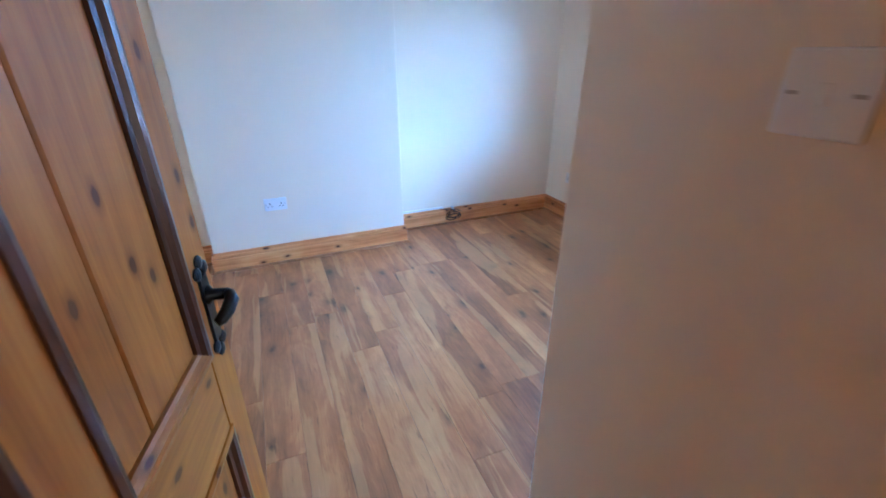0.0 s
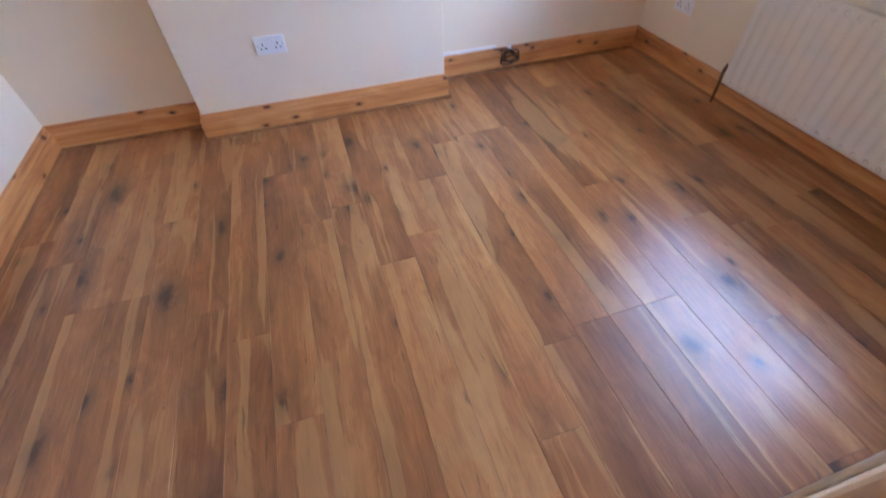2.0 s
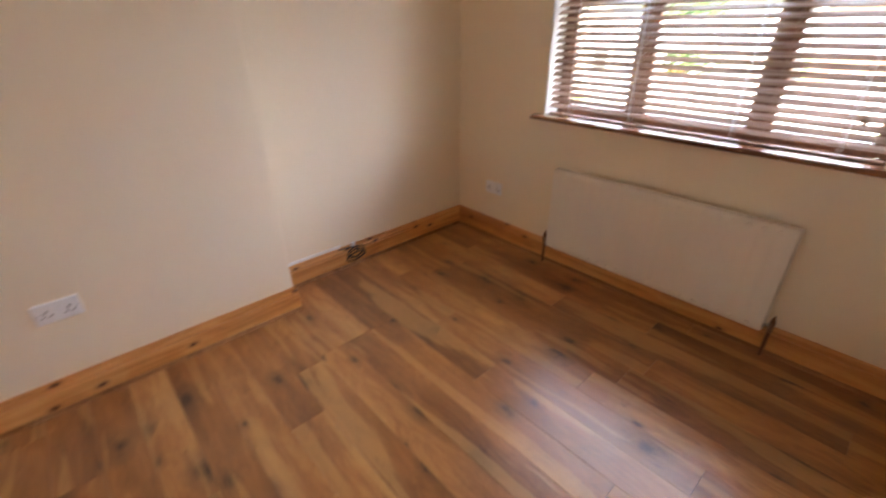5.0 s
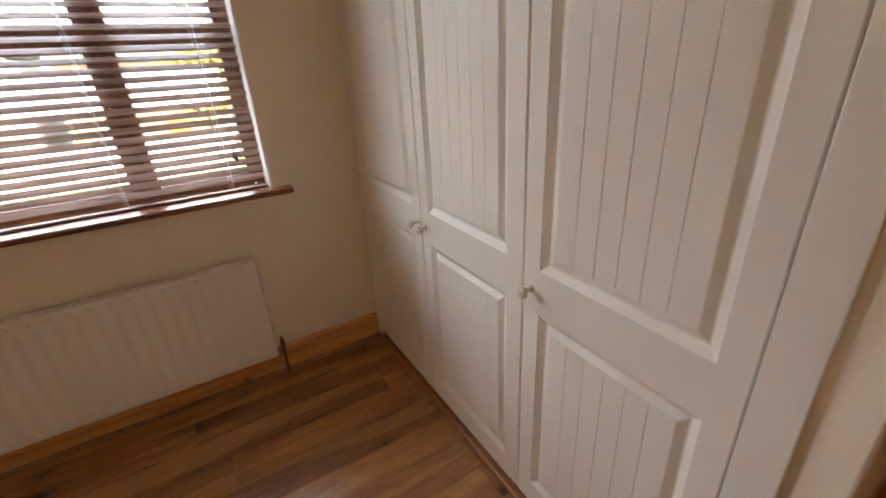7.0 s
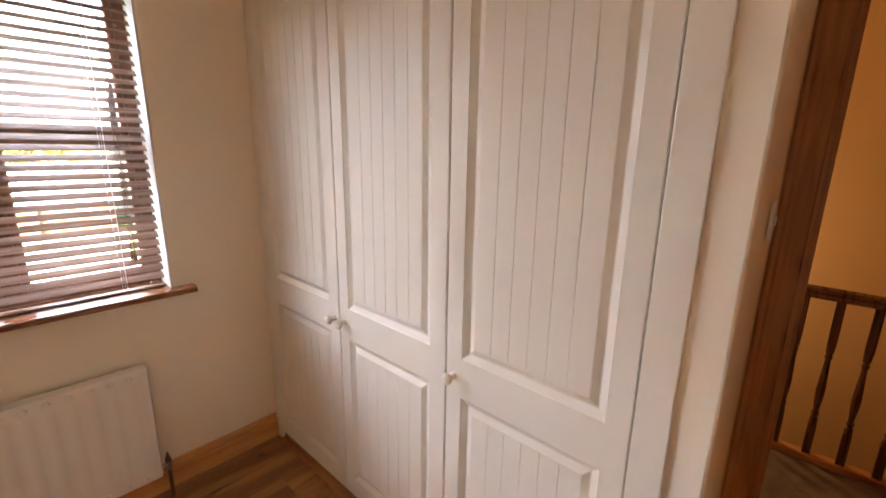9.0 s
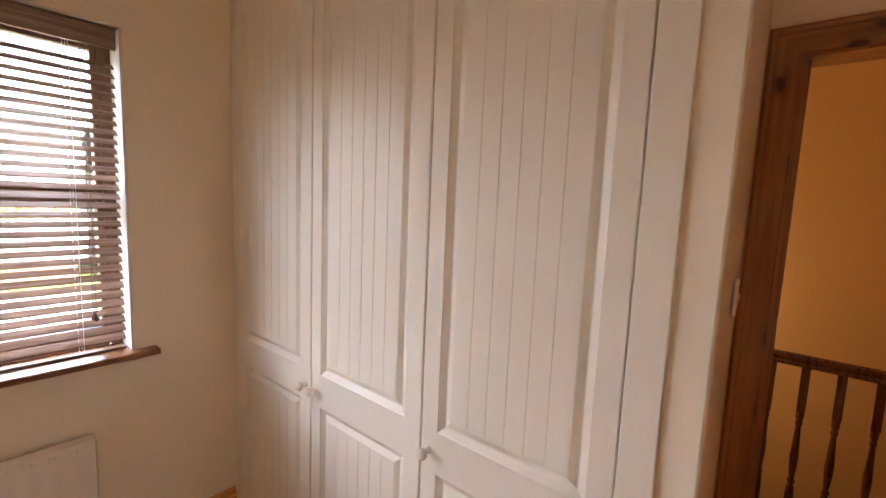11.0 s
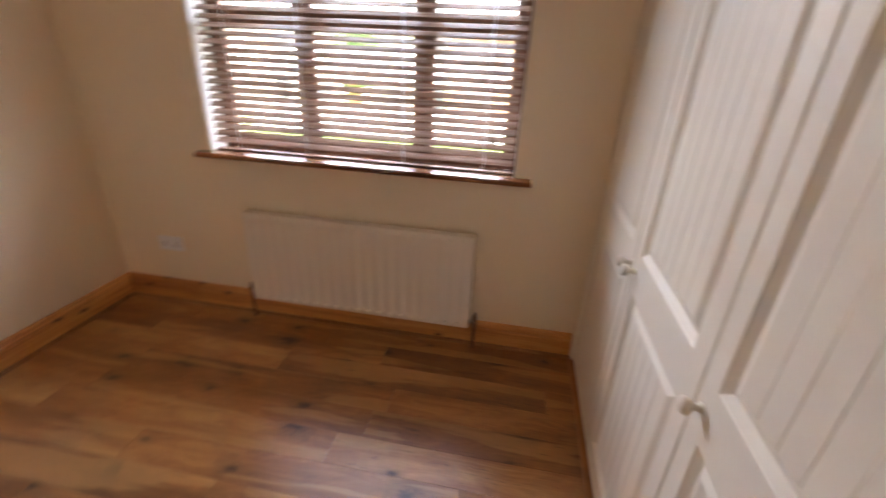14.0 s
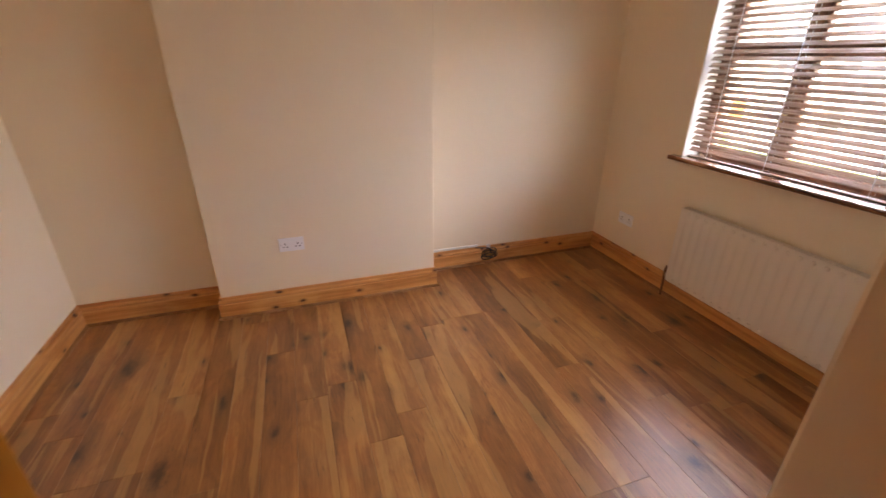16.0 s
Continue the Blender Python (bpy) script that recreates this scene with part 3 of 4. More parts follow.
# ---- radiator ----
RY0, RY1, RZ0, RZ1, RF = -2.080, -0.883, 0.134, 0.641, -0.085
radiator = thing("radiator", (-0.06, -1.48, RZ0), "white ribbed panel radiator on the wall under the window", "radiator")
bm = bmesh.new()
NF = 20
cols = []
for k in range(NF * 10 + 1):
    y = RY0 + 0.004 + (RY1 - RY0 - 0.008) * k / (NF * 10)
    ph = (k % 10) / 10
    cols.append((y, max(0.0, math.sin(math.pi * ph) - 0.45) * 0.0062))
rows_z = [RZ0, RZ0 + 0.006, RZ0 + 0.036, RZ0 + 0.042, RZ0 + 0.05, RZ1 - 0.05, RZ1 - 0.042, RZ1 - 0.036, RZ1 - 0.006, RZ1]
amp = [0, 0, 0, 0.7, 1, 1, 0.7, 0, 0, 0]
back = [0.006, 0, 0, 0, 0, 0, 0, 0, 0, 0.006]
grid = [[bm.verts.new((RF + bk + a * c, y, z)) for y, c in cols] for z, a, bk in zip(rows_z, amp, back)]
for r0, r1 in zip(grid, grid[1:]):
    for k in range(len(cols) - 1):
        bm.faces.new((r0[k], r0[k + 1], r1[k + 1], r1[k]))
box(bm, RF + 0.012, RF + 0.020, RY0 + 0.004, RY1 - 0.004, RZ0 + 0.002, RZ1 - 0.002)
part("front_panel", bm, RADIATOR, radiator, smooth=True)
part("convector_fins", boxed(RF + 0.021, -0.028, RY0 + 0.03, RY1 - 0.03, RZ0 + 0.03, RZ1 - 0.02), RADIATOR, radiator)
bm = boxed(RF + 0.004, -0.030, RY0 + 0.002, RY1 - 0.002, RZ1 - 0.004, RZ1 + 0.002, bev=0.0015)
for k in range(40):
    y = RY0 + 0.03 + k * 0.029
    box(bm, RF + 0.016, -0.036, y, y + 0.012, RZ1 + 0.002, RZ1 + 0.003)
part("top_grille", bm, RADIATOR, radiator)
for y in (RY0 - 0.001, RY1 - 0.001):
    part("end_panel", boxed(RF + 0.004, -0.030, y, y + 0.002, RZ0 + 0.01, RZ1 + 0.001), RADIATOR, radiator)
for k in range(NF):
    y = RY0 + 0.004 + (RY1 - RY0 - 0.008) * (k + 1.0) / NF
    if k < NF - 1:
        for z in (RZ0 + 0.022, RZ1 - 0.022):
            part("weld_dimple", ball(bmesh.new(), (RF - 0.0005, y, z), 0.0115, 0.55, 1, 1, 10), RADIATOR, radiator, smooth=True)
for y, s in ((RY0, -1), (RY1, 1)):
    yv = y + s * 0.028
    bm = cyl(bmesh.new(), (-0.058, y, RZ0 + 0.03), (-0.058, yv, RZ0 + 0.03), 0.011, 14)
    cyl(bm, (-0.058, yv, RZ0 + 0.005), (-0.058, yv, RZ0 + 0.048), 0.012, 14)
    v = part("valve", bm, CHROME, radiator, "dull chrome radiator valve")
    part("valve_cap", lathe(bmesh.new(), [(0.012, 0), (0.011, 0.015), (0.006, 0.03), (0.003, 0.042)], Matrix.Translation((-0.058, yv, RZ0 + 0.048)), 14), COPPER, v, smooth=True)
    part("pipe", cyl(bmesh.new(), (-0.058, yv, 0.0), (-0.058, yv, RZ0 + 0.006), 0.0078, 14), COPPER, v, "dull copper pipe")
for y in (-1.85, -1.1):
    part("bracket", boxed(-0.03, 0.0, y - 0.02, y + 0.02, RZ0 + 0.1, RZ1 - 0.1), CHROME, radiator)


# ---- sockets and switch ----
def rounded_plate(w, h, d, bev=0.003):
    return box(bmesh.new(), -w / 2, w / 2, 0, d, -h / 2, h / 2, bev=bev, seg=2)


def double_socket(loc, rz, label):
    s = thing("double_socket", loc, label, "socket", "sockets", rz=rz)
    part("face_plate", rounded_plate(0.147, 0.087, 0.009), PLASTIC, s, local=True)
    for x in (-0.036, 0.036):
        bm = bmesh.new()
        box(bm, x - 0.003, x + 0.003, 0.0085, 0.0096, 0.0, 0.011)
        box(bm, x - 0.0155, x - 0.007, 0.0085, 0.0096, -0.0165, -0.0105)
        box(bm, x + 0.007, x + 0.0155, 0.0085, 0.0096, -0.0165, -0.0105)
        part("pin_slots", bm, SLOT, s, local=True)
        part("rocker", box(bmesh.new(), x - 0.0045 + (0.018 if x < 0 else -0.018), x + 0.0045 + (0.018 if x < 0 else -0.018), 0.0085, 0.0125, 0.014, 0.030, bev=0.001), PLASTIC, s, local=True)
    for x in (-0.06, 0.06):
        part("screw", cyl(bmesh.new(), (x, 0.008, 0.0), (x, 0.0098, 0.0), 0.0035, 10), GREYPL, s, local=True)
    return s


double_socket((-2.421, CHY, 0.440), 180, "white double socket on the chimney breast")
double_socket((0.0, -0.352, 0.372), 90, "white double socket low beside the radiator")
switch = thing("light_switch", (-1.8795, -2.997, 1.36), "white single light switch on the wall by the door", "light switch", rz=92.7)
part("face_plate", rounded_plate(0.087, 0.087, 0.009), PLASTIC, switch, local=True)
part("rocker", box(bmesh.new(), -0.006, 0.006, 0.008, 0.0135, -0.011, 0.011, bev=0.0012), PLASTIC, switch, local=True)
for x in (-0.030, 0.030):
    part("screw", box(bmesh.new(), x - 0.0055, x + 0.0055, 0.0085, 0.0097, -0.002, 0.002), GREYPL, switch, local=True)

# ---- loose cable on the skirting ----
cable = thing("cable_coil", (-1.0, -0.02, 0.0), "coiled thin black aerial cable hanging over the skirting", "cable")
LOOPS = [(-0.985, 0.092, 0.062, 0.040, 0.14), (-0.974, 0.080, 0.054, 0.030, -0.22), (-0.994, 0.066, 0.058, 0.024, 0.20)]
pts = []
for n, (cx, cz, ra, rb, lean) in enumerate(LOOPS):
    for k in range(44):
        a = 1.2 + 2 * math.pi * k / 40
        u, w = ra * math.cos(a), rb * math.sin(a)
        pts.append((cx + u * math.cos(lean) - w * math.sin(lean), -0.026 - 0.005 * n - 0.007 * (1 + math.sin(a + n)), cz + u * math.sin(lean) + w * math.cos(lean)))
part("coil", tube(bmesh.new(), pts, 0.0042, 6), CABLE, cable, smooth=True)
part("tail", tube(bmesh.new(), [(-0.960, -0.03, 0.112), (-1.0, -0.036, 0.136), (-1.05, -0.05, 0.147), (-1.10, -0.062, 0.158), (-1.118, -0.068, 0.164)], 0.0042, 6), CABLE, cable, smooth=True)
part("outlet", boxed(-1.0, -0.97, -0.012, 0.0, 0.118, 0.152, bev=0.002), PLASTIC, cable, "white cable outlet")
bm = bmesh.new()
box(bm, CHX1 + 0.02, -1.075, -0.0115, -0.001, 0.141, 0.160, bev=0.002)
structure("trim", bm, PATCH, "rough white filler strip above the skirting", "filler")

# ---- bedroom door ----
HINGE = (DX0 + 0.004, DY0 + 0.006, 0.0)
DW, DT, DH = 0.838, 0.040, 1.982
door = thing("door_1", HINGE, "knotty varnished pine panelled door standing open", "door", kind="structure", rz=DOOR_TURN)
# local: x along the leaf, y = 0 room-side face towards +y; here the face that was the room side looks to -y
ST = 0.09


def leaf(name, x0, x1, z0, z1, material, y0=-DT, y1=0.0, bev=0.003):
    return part(name, box(bmesh.new(), x0, x1, y0, y1, z0, z1, bev=bev), material, door, local=True)


leaf("stile", 0.0, ST, 0.008, DH, DOOR_PINE)
leaf("stile", DW - ST, DW, 0.008, DH, DOOR_PINE)
LOCK0, LOCK1 = 0.745, 0.917
for z0, z1 in ((0.008, 0.20), (LOCK0, LOCK1), (DH - 0.11, DH)):
    leaf("rail", ST, DW - ST, z0, z1, DOOR_RAIL)
MX = DW / 2
for z0, z1 in ((0.20, LOCK0), (LOCK1, DH - 0.11)):
    leaf("muntin", MX - 0.045, MX + 0.045, z0, z1, DOOR_PINE)
    for a0, a1 in ((ST, MX - 0.045), (MX + 0.045, DW - ST)):
        gx = a0 + (a1 - a0) * 0.36
        bm = bmesh.new()
        box(bm, a0 + 0.002, gx - 0.0015, -DT + 0.012, -0.012, z0 + 0.002, z1 - 0.002, bev=0.003)
        box(bm, gx + 0.0015, a1 - 0.002, -DT + 0.012, -0.012, z0 + 0.002, z1 - 0.002, bev=0.003)
        box(bm, gx - 0.003, gx + 0.003, -DT + 0.016, -0.016, z0 + 0.002, z1 - 0.002)
        pn = part("panel", bm, DOOR_PINE, door, local=True)
        for face in (1, -1):
            yb = -0.012 if face > 0 else -DT + 0.012
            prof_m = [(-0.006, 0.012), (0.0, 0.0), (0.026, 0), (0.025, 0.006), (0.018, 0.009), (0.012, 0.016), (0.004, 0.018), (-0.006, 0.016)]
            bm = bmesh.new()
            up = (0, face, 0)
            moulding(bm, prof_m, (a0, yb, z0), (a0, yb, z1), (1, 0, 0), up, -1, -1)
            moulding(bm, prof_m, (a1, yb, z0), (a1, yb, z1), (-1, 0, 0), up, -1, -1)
            # upright mouldings near-black brown, cross mouldings in the rail's pine
            part("side_moulding", bm, DOOR_DARK, pn, "dark brown upright panel moulding", local=True)
            bm = bmesh.new()
            moulding(bm, prof_m, (a0, yb, z0), (a1, yb, z0), (0, 0, 1), up, -1, -1)
            moulding(bm, prof_m, (a0, yb, z1), (a1, yb, z1), (0, 0, -1), up, -1, -1)
            part("cross_moulding", bm, DOOR_RAIL, pn, local=True)
# latch furniture on both faces
for face in (1, -1):
    y = 0.0 if face > 0 else -DT
    hx, hz = DW - 0.043, 0.995
    bm = bmesh.new()
    box(bm, hx - 0.017, hx + 0.017, min(y, y + face * 0.005), max(y, y + face * 0.005), hz - 0.072, hz + 0.060, bev=0.002)
    for dz in (0.068, -0.080):
        for dx, d2 in ((-0.016, 0.0), (0.016, 0.0), (0.0, 0.016 if dz > 0 else -0.016)):
            ball(bm, (hx + dx, y + face * 0.003, hz + dz + d2), 0.0125, 1, 0.45, 1, 12)
    bp = part("handle_plate", bm, IRON, door, "black iron fleur-ended handle plate", local=True)
    bm = bmesh.new()
    lathe(bm, [(0.017, 0), (0.017, 0.008), (0.011, 0.012), (0.010, 0.040)], Matrix.Translation((hx, y, hz + 0.020)) @ Matrix.Rotation(-face * math.pi / 2, 4, "X"), 16)
    tube(bm, [(hx, y + face * 0.032, hz + 0.020), (hx - 0.004, y + face * 0.042, hz + 0.021), (hx - 0.014, y + face * 0.047, hz + 0.016), (hx - 0.030, y + face * 0.041, hz + 0.002), (hx - 0.042, y + face * 0.032, hz - 0.008), (hx - 0.048, y + face * 0.026, hz - 0.010)], lambda s: 0.0075 + 0.005 * math.sin(math.pi * s), 10)
    part("lever", bm, IRON, bp, local=True, smooth=True)
part("latch", box(bmesh.new(), DW, DW + 0.003, -DT / 2 - 0.011, -DT / 2 + 0.011, 0.93, 1.07, bev=0.001), BRASS, door, "brass latch plate", local=True)

# ---- door frame ----
frame_ob = thing("door_frame", ((DX0 + DX1) / 2, DY0, 0.0), "dark varnished knotty pine door frame and architrave", "door frame", kind="structure")
ARCH = [(0, 0), (0, 0.015), (0.005, 0.018), (0.052, 0.018), (0.060, 0.015), (0.070, 0.016), (0.078, 0.011), (0.078, 0)]
for x, s in ((DX0, -1), (DX1, 1)):
    part("jamb", boxed(min(x, x + s * 0.03), max(x, x + s * 0.03), DY1, DY0, 0.0, DZ + 0.03), FRAME_PINE, frame_ob)
    part("stop", boxed(min(x, x - s * 0.012), max(x, x - s * 0.012), DY1 + 0.02, DY0 - 0.045, 0.0, DZ), FRAME_PINE, frame_ob)
    for y, o in ((DY0, 1), (DY1, -1)):
        part("architrave", moulding(bmesh.new(), ARCH, (x + s * 0.008, y, 0.0), (x + s * 0.008, y, DZ + 0.008), (s, 0, 0), (0, o, 0), 0, 1), FRAME_PINE, frame_ob)
part("head", boxed(DX0, DX1, DY1, DY0, DZ, DZ + 0.03), FRAME_PINE_X, frame_ob)
for y, o in ((DY0, 1), (DY1, -1)):
    part("architrave", moulding(bmesh.new(), ARCH, (DX0 - 0.008, y, DZ + 0.008), (DX1 + 0.008, y, DZ + 0.008), (0, 0, 1), (0, o, 0), 1, 1), FRAME_PINE_X, frame_ob)
structure("threshold", boxed(DX0, DX1, DY1 - 0.03, DY0 - 0.012, 0.0, 0.016, bev=0.005, seg=2), FRAME_PINE_X, "dark pine threshold board in the doorway", "threshold")

# ---- landing balustrade ----
RAIL_Y = -4.37
balustrade = thing("banister", (-2.2, RAIL_Y, 0.012), "dark turned-spindle wooden banister round the stairwell", "banister")
HR = [(-0.032, 0.0), (0.032, 0.0), (0.032, 0.012), (0.026, 0.02), (0.032, 0.032), (0.024, 0.048), (0.0, 0.055), (-0.024, 0.048), (-0.032, 0.032), (-0.026, 0.02), (-0.032, 0.012)]
part("handrail", moulding(bmesh.new(), HR, (LX0 + 0.02, RAIL_Y, 0.85), (LX1 - 0.02, RAIL_Y, 0.85), (0, 1, 0)), BANISTER, balustrade)
part("base_rail", boxed(LX0 + 0.02, LX1 - 0.02, RAIL_Y - 0.03, RAIL_Y + 0.03, 0.0, 0.045, bev=0.006), FRAME_PINE_X, balustrade)
SPIN = [(0.016, 0.20), (0.016, 0.23), (0.011, 0.24), (0.017, 0.255), (0.011, 0.27), (0.016, 0.33), (0.018, 0.38), (0.014, 0.47), (0.011, 0.54), (0.016, 0.555), (0.011, 0.57), (0.016, 0.58), (0.016, 0.62)]
bm = lathe(bmesh.new(), SPIN, Matrix(), 12)
box(bm, -0.017, 0.017, -0.017, 0.017, 0.032, 0.205, bev=0.002)
box(bm, -0.017, 0.017, -0.017, 0.017, 0.615, 0.85, bev=0.002)
first = part("spindle", bm, BANISTER, balustrade, local=True)
first.location = (0.24, 0, 0)
for k in range(1, 22):
    o = new("spindle", first.data)
    o.parent = balustrade
    o.location = (0.24 + 0.128 * (k if k < 11 else 10 - k), 0, 0)

# unseen fitting, added only to carry the assumed landing lamp
lamp_fit = thing("assumed_pendant", (-0.95, -5.0, 1.05), "assumed pendant bulb holder, out of view in the stairwell, lit", "pendant light")
part("rose", cyl(bmesh.new(), (-0.95, -5.0, CEIL - 0.025), (-0.95, -5.0, CEIL - 0.001), 0.05, 24), PLASTIC, lamp_fit)
part("flex", cyl(bmesh.new(), (-0.95, -5.0, 1.05), (-0.95, -5.0, CEIL - 0.02), 0.004, 8), PLASTIC, lamp_fit)
part("holder", cyl(bmesh.new(), (-0.95, -5.0, 1.0), (-0.95, -5.0, 1.06), 0.018, 14), PLASTIC, lamp_fit)

# ---- outside ----
GZ = -2.9


def ground_material():
    t = Tree("lawn")
    p = t.world_space()
    c = t.mix(t.noise(p, 0.5, 4), (0.06, 0.11, 0.02), (0.13, 0.19, 0.04))
    return t.done(t.mix(t.math("MULTIPLY", t.noise(p, 30, 3), 0.5), c, (0.05, 0.08, 0.02)), 0.9)


LAWN = ground_material()
ASPHALT = plain("asphalt", (0.07, 0.07, 0.072), 0.85, 0, 0.2, 3)
RENDER = paint("white_render", (0.60, 0.58, 0.54), 0.85, 0.06, 0.2, 12, 0.4)
BRICK = plain("orange_brick", (0.42, 0.25, 0.17), 0.85, 0, 0.25, 6)
ROOF = plain("slate_roof", (0.20, 0.20, 0.21), 0.7, 0, 0.25, 4)
DARKGLASS = plain("dark_window", (0.20, 0.22, 0.25), 0.15)
LEAF = plain("leaf_green", (0.07, 0.13, 0.03), 0.7, 0, 0.4, 1.5)
BARK = plain("bark", (0.10, 0.07, 0.045), 0.9, 0, 0.3, 8)
CARS = [plain("car_blue", (0.05, 0.09, 0.17), 0.25, 0.3, 0.05), plain("car_red", (0.40, 0.03, 0.03), 0.25, 0.1, 0.05), plain("car_silver", (0.45, 0.47, 0.5), 0.25, 0.5, 0.05)]
TYRE = plain("tyre", (0.02, 0.02, 0.02), 0.8)
structure("ground", boxed(-400, 600, -500, 500, GZ - 0.3, GZ), LAWN, "mown green lawn reaching away from the house", "ground")
structure("road", boxed(9.5, 16.0, -300, 300, GZ - 0.1, GZ + 0.02), ASPHALT, "grey asphalt estate road", "road")
structure("pavement", boxed(7.8, 9.5, -300, 300, GZ - 0.1, GZ + 0.12, bev=0.03), RENDER, "pale concrete pavement with a kerb", "pavement")
structure("pavement", boxed(16.0, 18.0, -300, 300, GZ - 0.1, GZ + 0.12, bev=0.03), RENDER, "pale concrete pavement with a kerb", "pavement")


def house(x, y, mat_wall, label):
    h = thing("house", (x, y, GZ), label, "house", "houses opposite")
    w, dep, eave, ridge = 8.4, 8.0, 5.2, 7.6
    part("wall", boxed(x, x + dep, y - w / 2, y + w / 2, GZ, GZ + eave), mat_wall, h)
    bm = bmesh.new()
    moulding(bm, [(-0.4, eave - 0.1), (dep / 2, ridge), (dep + 0.4, eave - 0.1), (dep + 0.4, eave + 0.08), (dep / 2, ridge + 0.2), (-0.4, eave + 0.08)], (x, y - w / 2 - 0.2, GZ), (x, y + w / 2 + 0.2, GZ), (1, 0, 0))
    r = part("roof", bm, ROOF, h)
    part("chimney", boxed(x + dep / 2 - 0.4, x + dep / 2 + 0.4, y + w / 2 - 1.0, y + w / 2 - 0.3, GZ + ridge - 0.5, GZ + ridge + 1.1, bev=0.04), BRICK, r)
    for wy, wz, ww, wh in ((-2.4, 0.9, 1.8, 1.3), (2.4, 0.9, 1.8, 1.3), (-2.4, 3.3, 1.5, 1.2), (0, 3.4, 0.9, 1.1), (2.4, 3.3, 1.5, 1.2)):
        f = part("window", boxed(x - 0.06, x + 0.02, y + wy - ww / 2, y + wy + ww / 2, GZ + wz, GZ + wz + wh, bev=0.02), RENDER, h)
        n = 2 if ww > 1 else 1
        for k in range(n):
            a = y + wy - ww / 2 + 0.08 + k * (ww - 0.08) / n
            part("pane", boxed(x - 0.075, x - 0.062, a, a + (ww - 0.08) / n - 0.08, GZ + wz + 0.08, GZ + wz + wh - 0.08), DARKGLASS, f)
        part("sill", boxed(x - 0.16, x - 0.06, y + wy - ww / 2 - 0.05, y + wy + ww / 2 + 0.05, GZ + wz - 0.08, GZ + wz - 0.002), RENDER, f)
    part("door", boxed(x - 0.05, x + 0.02, y - 0.5, y + 0.5, GZ + 0.1, GZ + 2.15, bev=0.02), FRAME_PINE, h)
    return h


for k, y in enumerate((-42, -32, -22, -12, -2, 8, 18, 28, 38)):
    house(24.5, y, BRICK if k % 3 == 1 else RENDER, "orange brick house across the road" if k % 3 == 1 else "white rendered house with a slate roof across the road")


def car(x, y, mat_c, label):
    c = thing("car", (x, y, GZ + 0.02), label, "car", "parked cars")
    z = GZ + 0.02
    prof = [(-2.1, 0.35), (-2.1, 0.75), (-1.9, 0.92), (-1.0, 1.0), (-0.45, 1.45), (1.0, 1.48), (1.75, 1.05), (2.1, 0.95), (2.12, 0.4), (1.9, 0.25), (-1.95, 0.25)]
    bm = moulding(bmesh.new(), prof, (x - 0.85, y, z), (x + 0.85, y, z), (0, 1, 0))
    bmesh.ops.bevel(bm, geom=list(bm.edges), offset=0.05, segments=2, affect="EDGES")
    part("body", bm, mat_c, c, smooth=False)
    bm = bmesh.new()
    moulding(bm, [(-0.85, 1.03), (-0.42, 1.40), (0.95, 1.42), (1.5, 1.06)], (x - 0.862, y, z), (x + 0.862, y, z), (0, 1, 0))
    part("side_glass", bm, DARKGLASS, c)
    for dy in (-1.3, 1.3):
        for dx in (-0.80, 0.80):
            wv = part("wheel", cyl(bmesh.new(), (x + dx - 0.1, y + dy, z + 0.31), (x + dx + 0.1, y + dy, z + 0.31), 0.31, 20), TYRE, c)
            part("rim", cyl(bmesh.new(), (x + dx - 0.105, y + dy, z + 0.31), (x + dx + 0.105, y + dy, z + 0.31), 0.19, 16), CHROME, wv)


car(10.7, 3.2, CARS[0], "dark blue car parked along the kerb")
car(10.7, 9.2, CARS[1], "red car parked along the kerb")
car(14.8, -7.5, CARS[2], "silver car parked along the far kerb")
car(10.7, -11.5, CARS[2], "silver car parked along the near kerb")


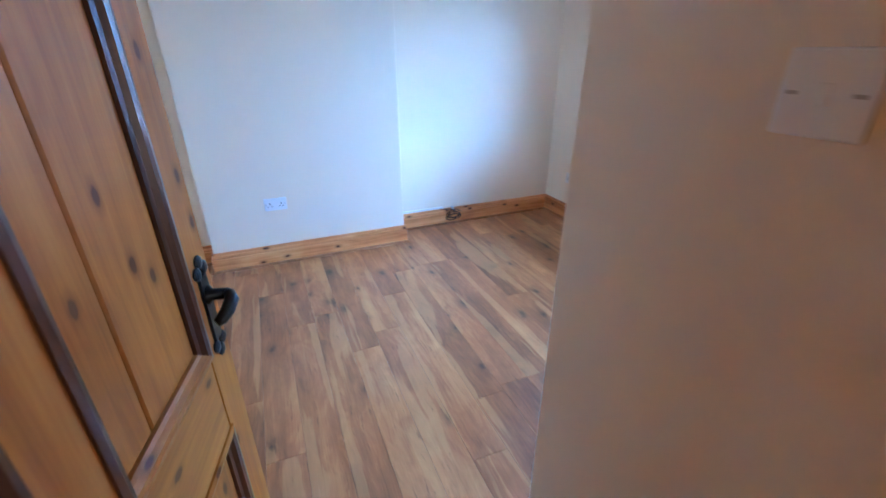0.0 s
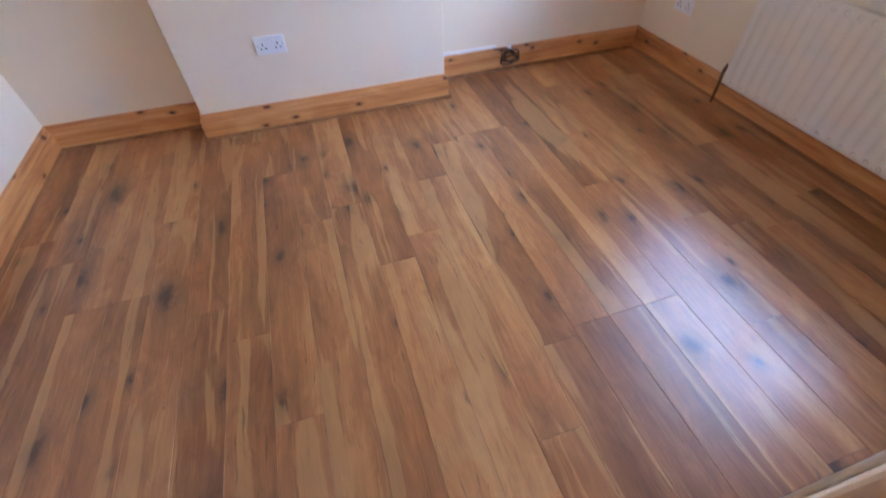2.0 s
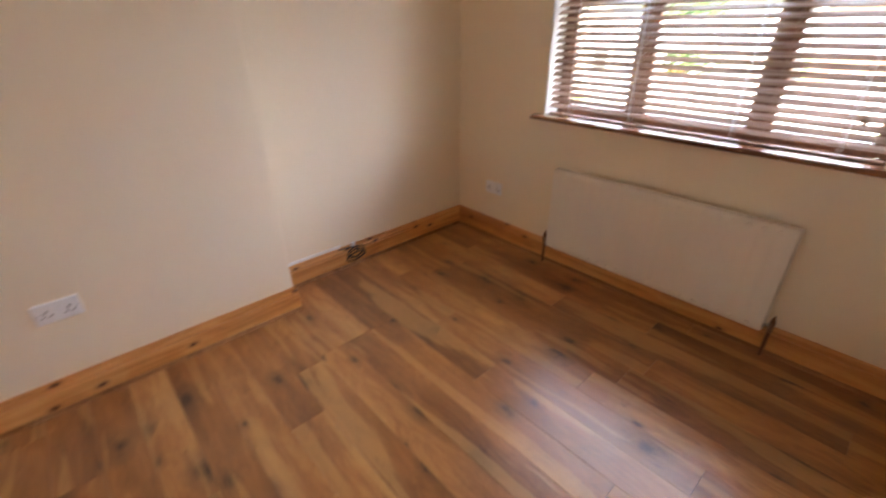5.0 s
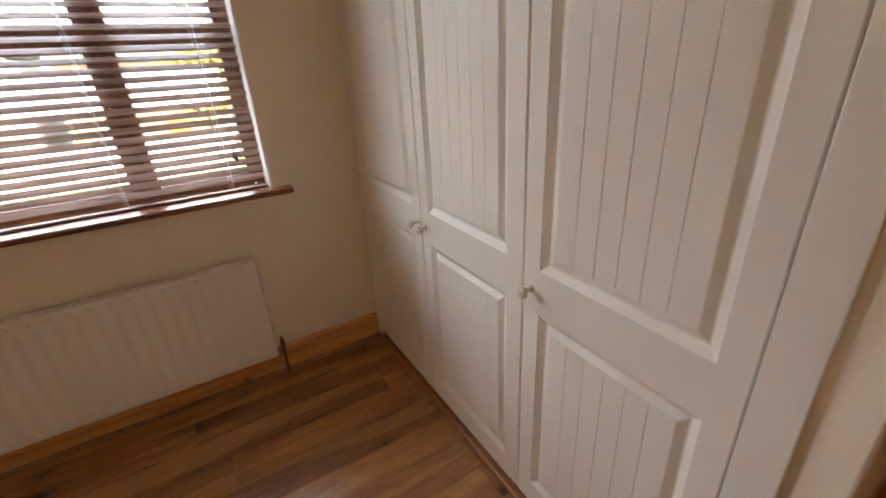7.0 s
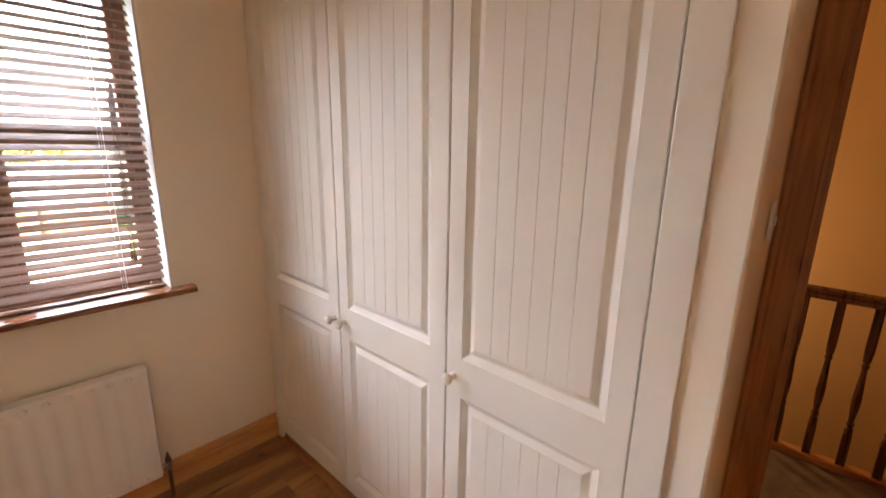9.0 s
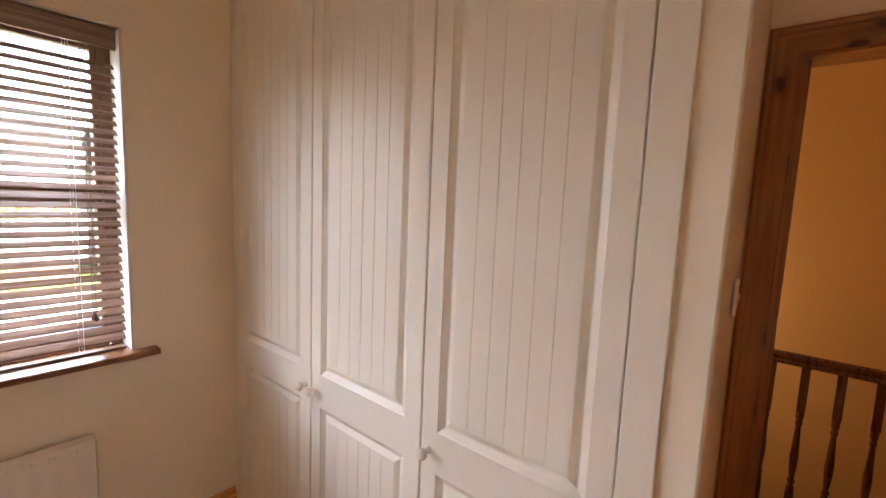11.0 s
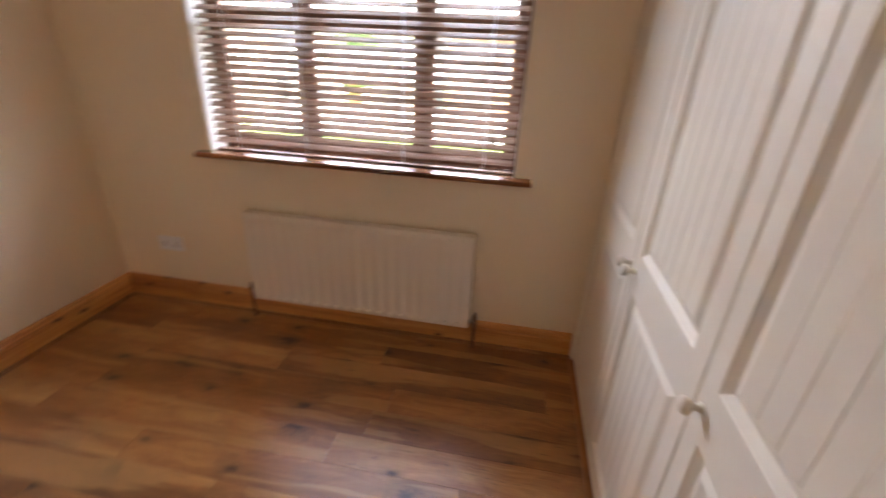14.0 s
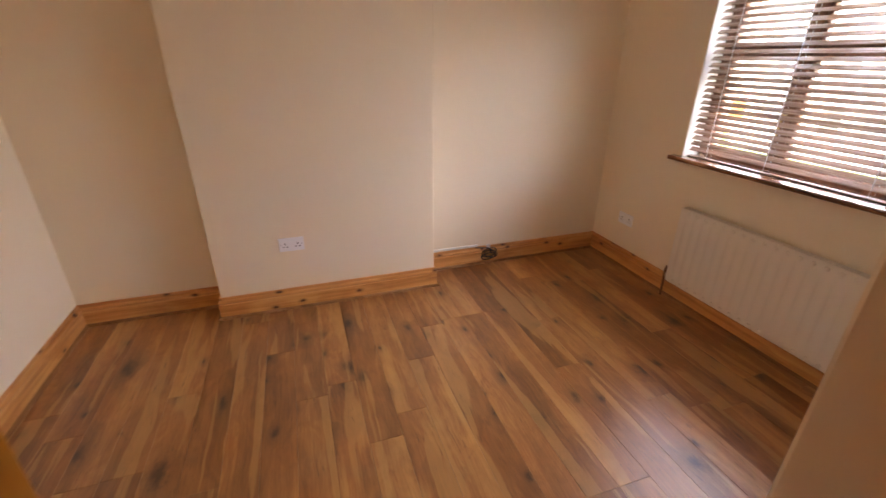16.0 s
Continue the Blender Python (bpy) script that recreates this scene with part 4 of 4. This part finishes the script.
def tree(x, y, h, label, leafmat):
    t = thing("tree", (x, y, GZ), label, "tree", "street trees")
    rg = random.Random(int(x * 7 + y))
    bm = tube(bmesh.new(), [(x, y, GZ), (x + 0.05, y, GZ + h * 0.25), (x + 0.12, y + 0.1, GZ + h * 0.6), (x + 0.1, y, GZ + h * 0.9)], lambda s: 0.16 * (1 - 0.8 * s), 8)
    for k in range(9):
        a, z0 = rg.uniform(0, 6.28), GZ + h * rg.uniform(0.3, 0.7)
        tube(bm, [(x + 0.06, y, z0), (x + 0.9 * math.cos(a), y + 0.9 * math.sin(a), z0 + 0.5), (x + 1.6 * math.cos(a), y + 1.6 * math.sin(a), z0 + 1.2)], lambda s: 0.06 * (1 - 0.8 * s), 6)
    part("trunk", bm, BARK, t)
    verts, faces = [], []
    for k in range(2600):
        d = Vector((rg.gauss(0, 1), rg.gauss(0, 1), rg.gauss(0, 1))).normalized() * (rg.random() ** 0.45)
        nz = 0.7 + 0.6 * noise.noise(d * 2.1 + Vector((x, y, 0)))
        c = Vector((x, y, GZ + h * 0.66)) + Vector((d.x * 2.1, d.y * 2.1, d.z * h * 0.36)) * nz
        u = Vector((rg.gauss(0, 1), rg.gauss(0, 1), rg.gauss(0, 1))).normalized()
        v = u.orthogonal().normalized()
        w = u.cross(v)
        s = rg.uniform(0.08, 0.17)
        b = len(verts)
        verts += [c + v * s, c + w * s * 0.5, c - v * s, c - w * s * 0.5]
        faces.append((b, b + 1, b + 2, b + 3))
    me = bpy.data.meshes.new("crown")
    me.from_pydata([tuple(v) for v in verts], [], faces)
    me.transform(Matrix.Translation((-x, -y, -GZ)))
    me.materials.append(leafmat)
    new("crown", me).parent = t


YELLOW = plain("leaf_yellow", (0.34, 0.30, 0.08), 0.7, 0, 0.4, 1.5)
tree(8.8, -9.5, 7.0, "green leafy street tree", LEAF)
tree(19.5, -3.2, 6.2, "yellowing leafy street tree", YELLOW)
tree(19.8, 5.8, 5.6, "green leafy street tree", LEAF)

# ---- laminate boards ----
floor = tagged(part("floor", boxed(-3.7, 0.0, -3.41, 0.0, -0.3, -0.004), SUBFLOOR), "rustic brown laminate board floor with dark knots", "floor", kind="structure")
BW, BX = 0.1447, -1.312
STARTS = {-1: -1.97, -2: -1.30, 1: -1.97, 0: -1.97, 5: -1.47, 8: -2.0, 9: -1.65, 10: -1.49, 12: -1.325, 13: -1.33}
rng = random.Random(11)
LEN = 1.285
for k in range(-10, 18):
    x0, x1 = BX - BW * (k + 1), BX - BW * k
    x0, x1 = max(x0, XL + 0.002), min(x1, -0.002)
    if x1 - x0 < 0.01:
        continue
    joint = STARTS.get(k, rng.uniform(-2.4, -1.1))
    cuts = sorted({c for n in range(-4, 5) if -3.25 < (c := round(joint + n * LEN, 3)) < -0.002} | {-3.272, -0.002})
    for y0, y1 in zip(cuts, cuts[1:]):
        if y1 - y0 < 0.03:
            continue
        bm = boxed(x0 + 0.0004, x1 - 0.0004, y0 + 0.0004, y1 - 0.0004, -0.004, 0.0, bev=0.0007)
        part("board", bm, LAMINATE, floor)
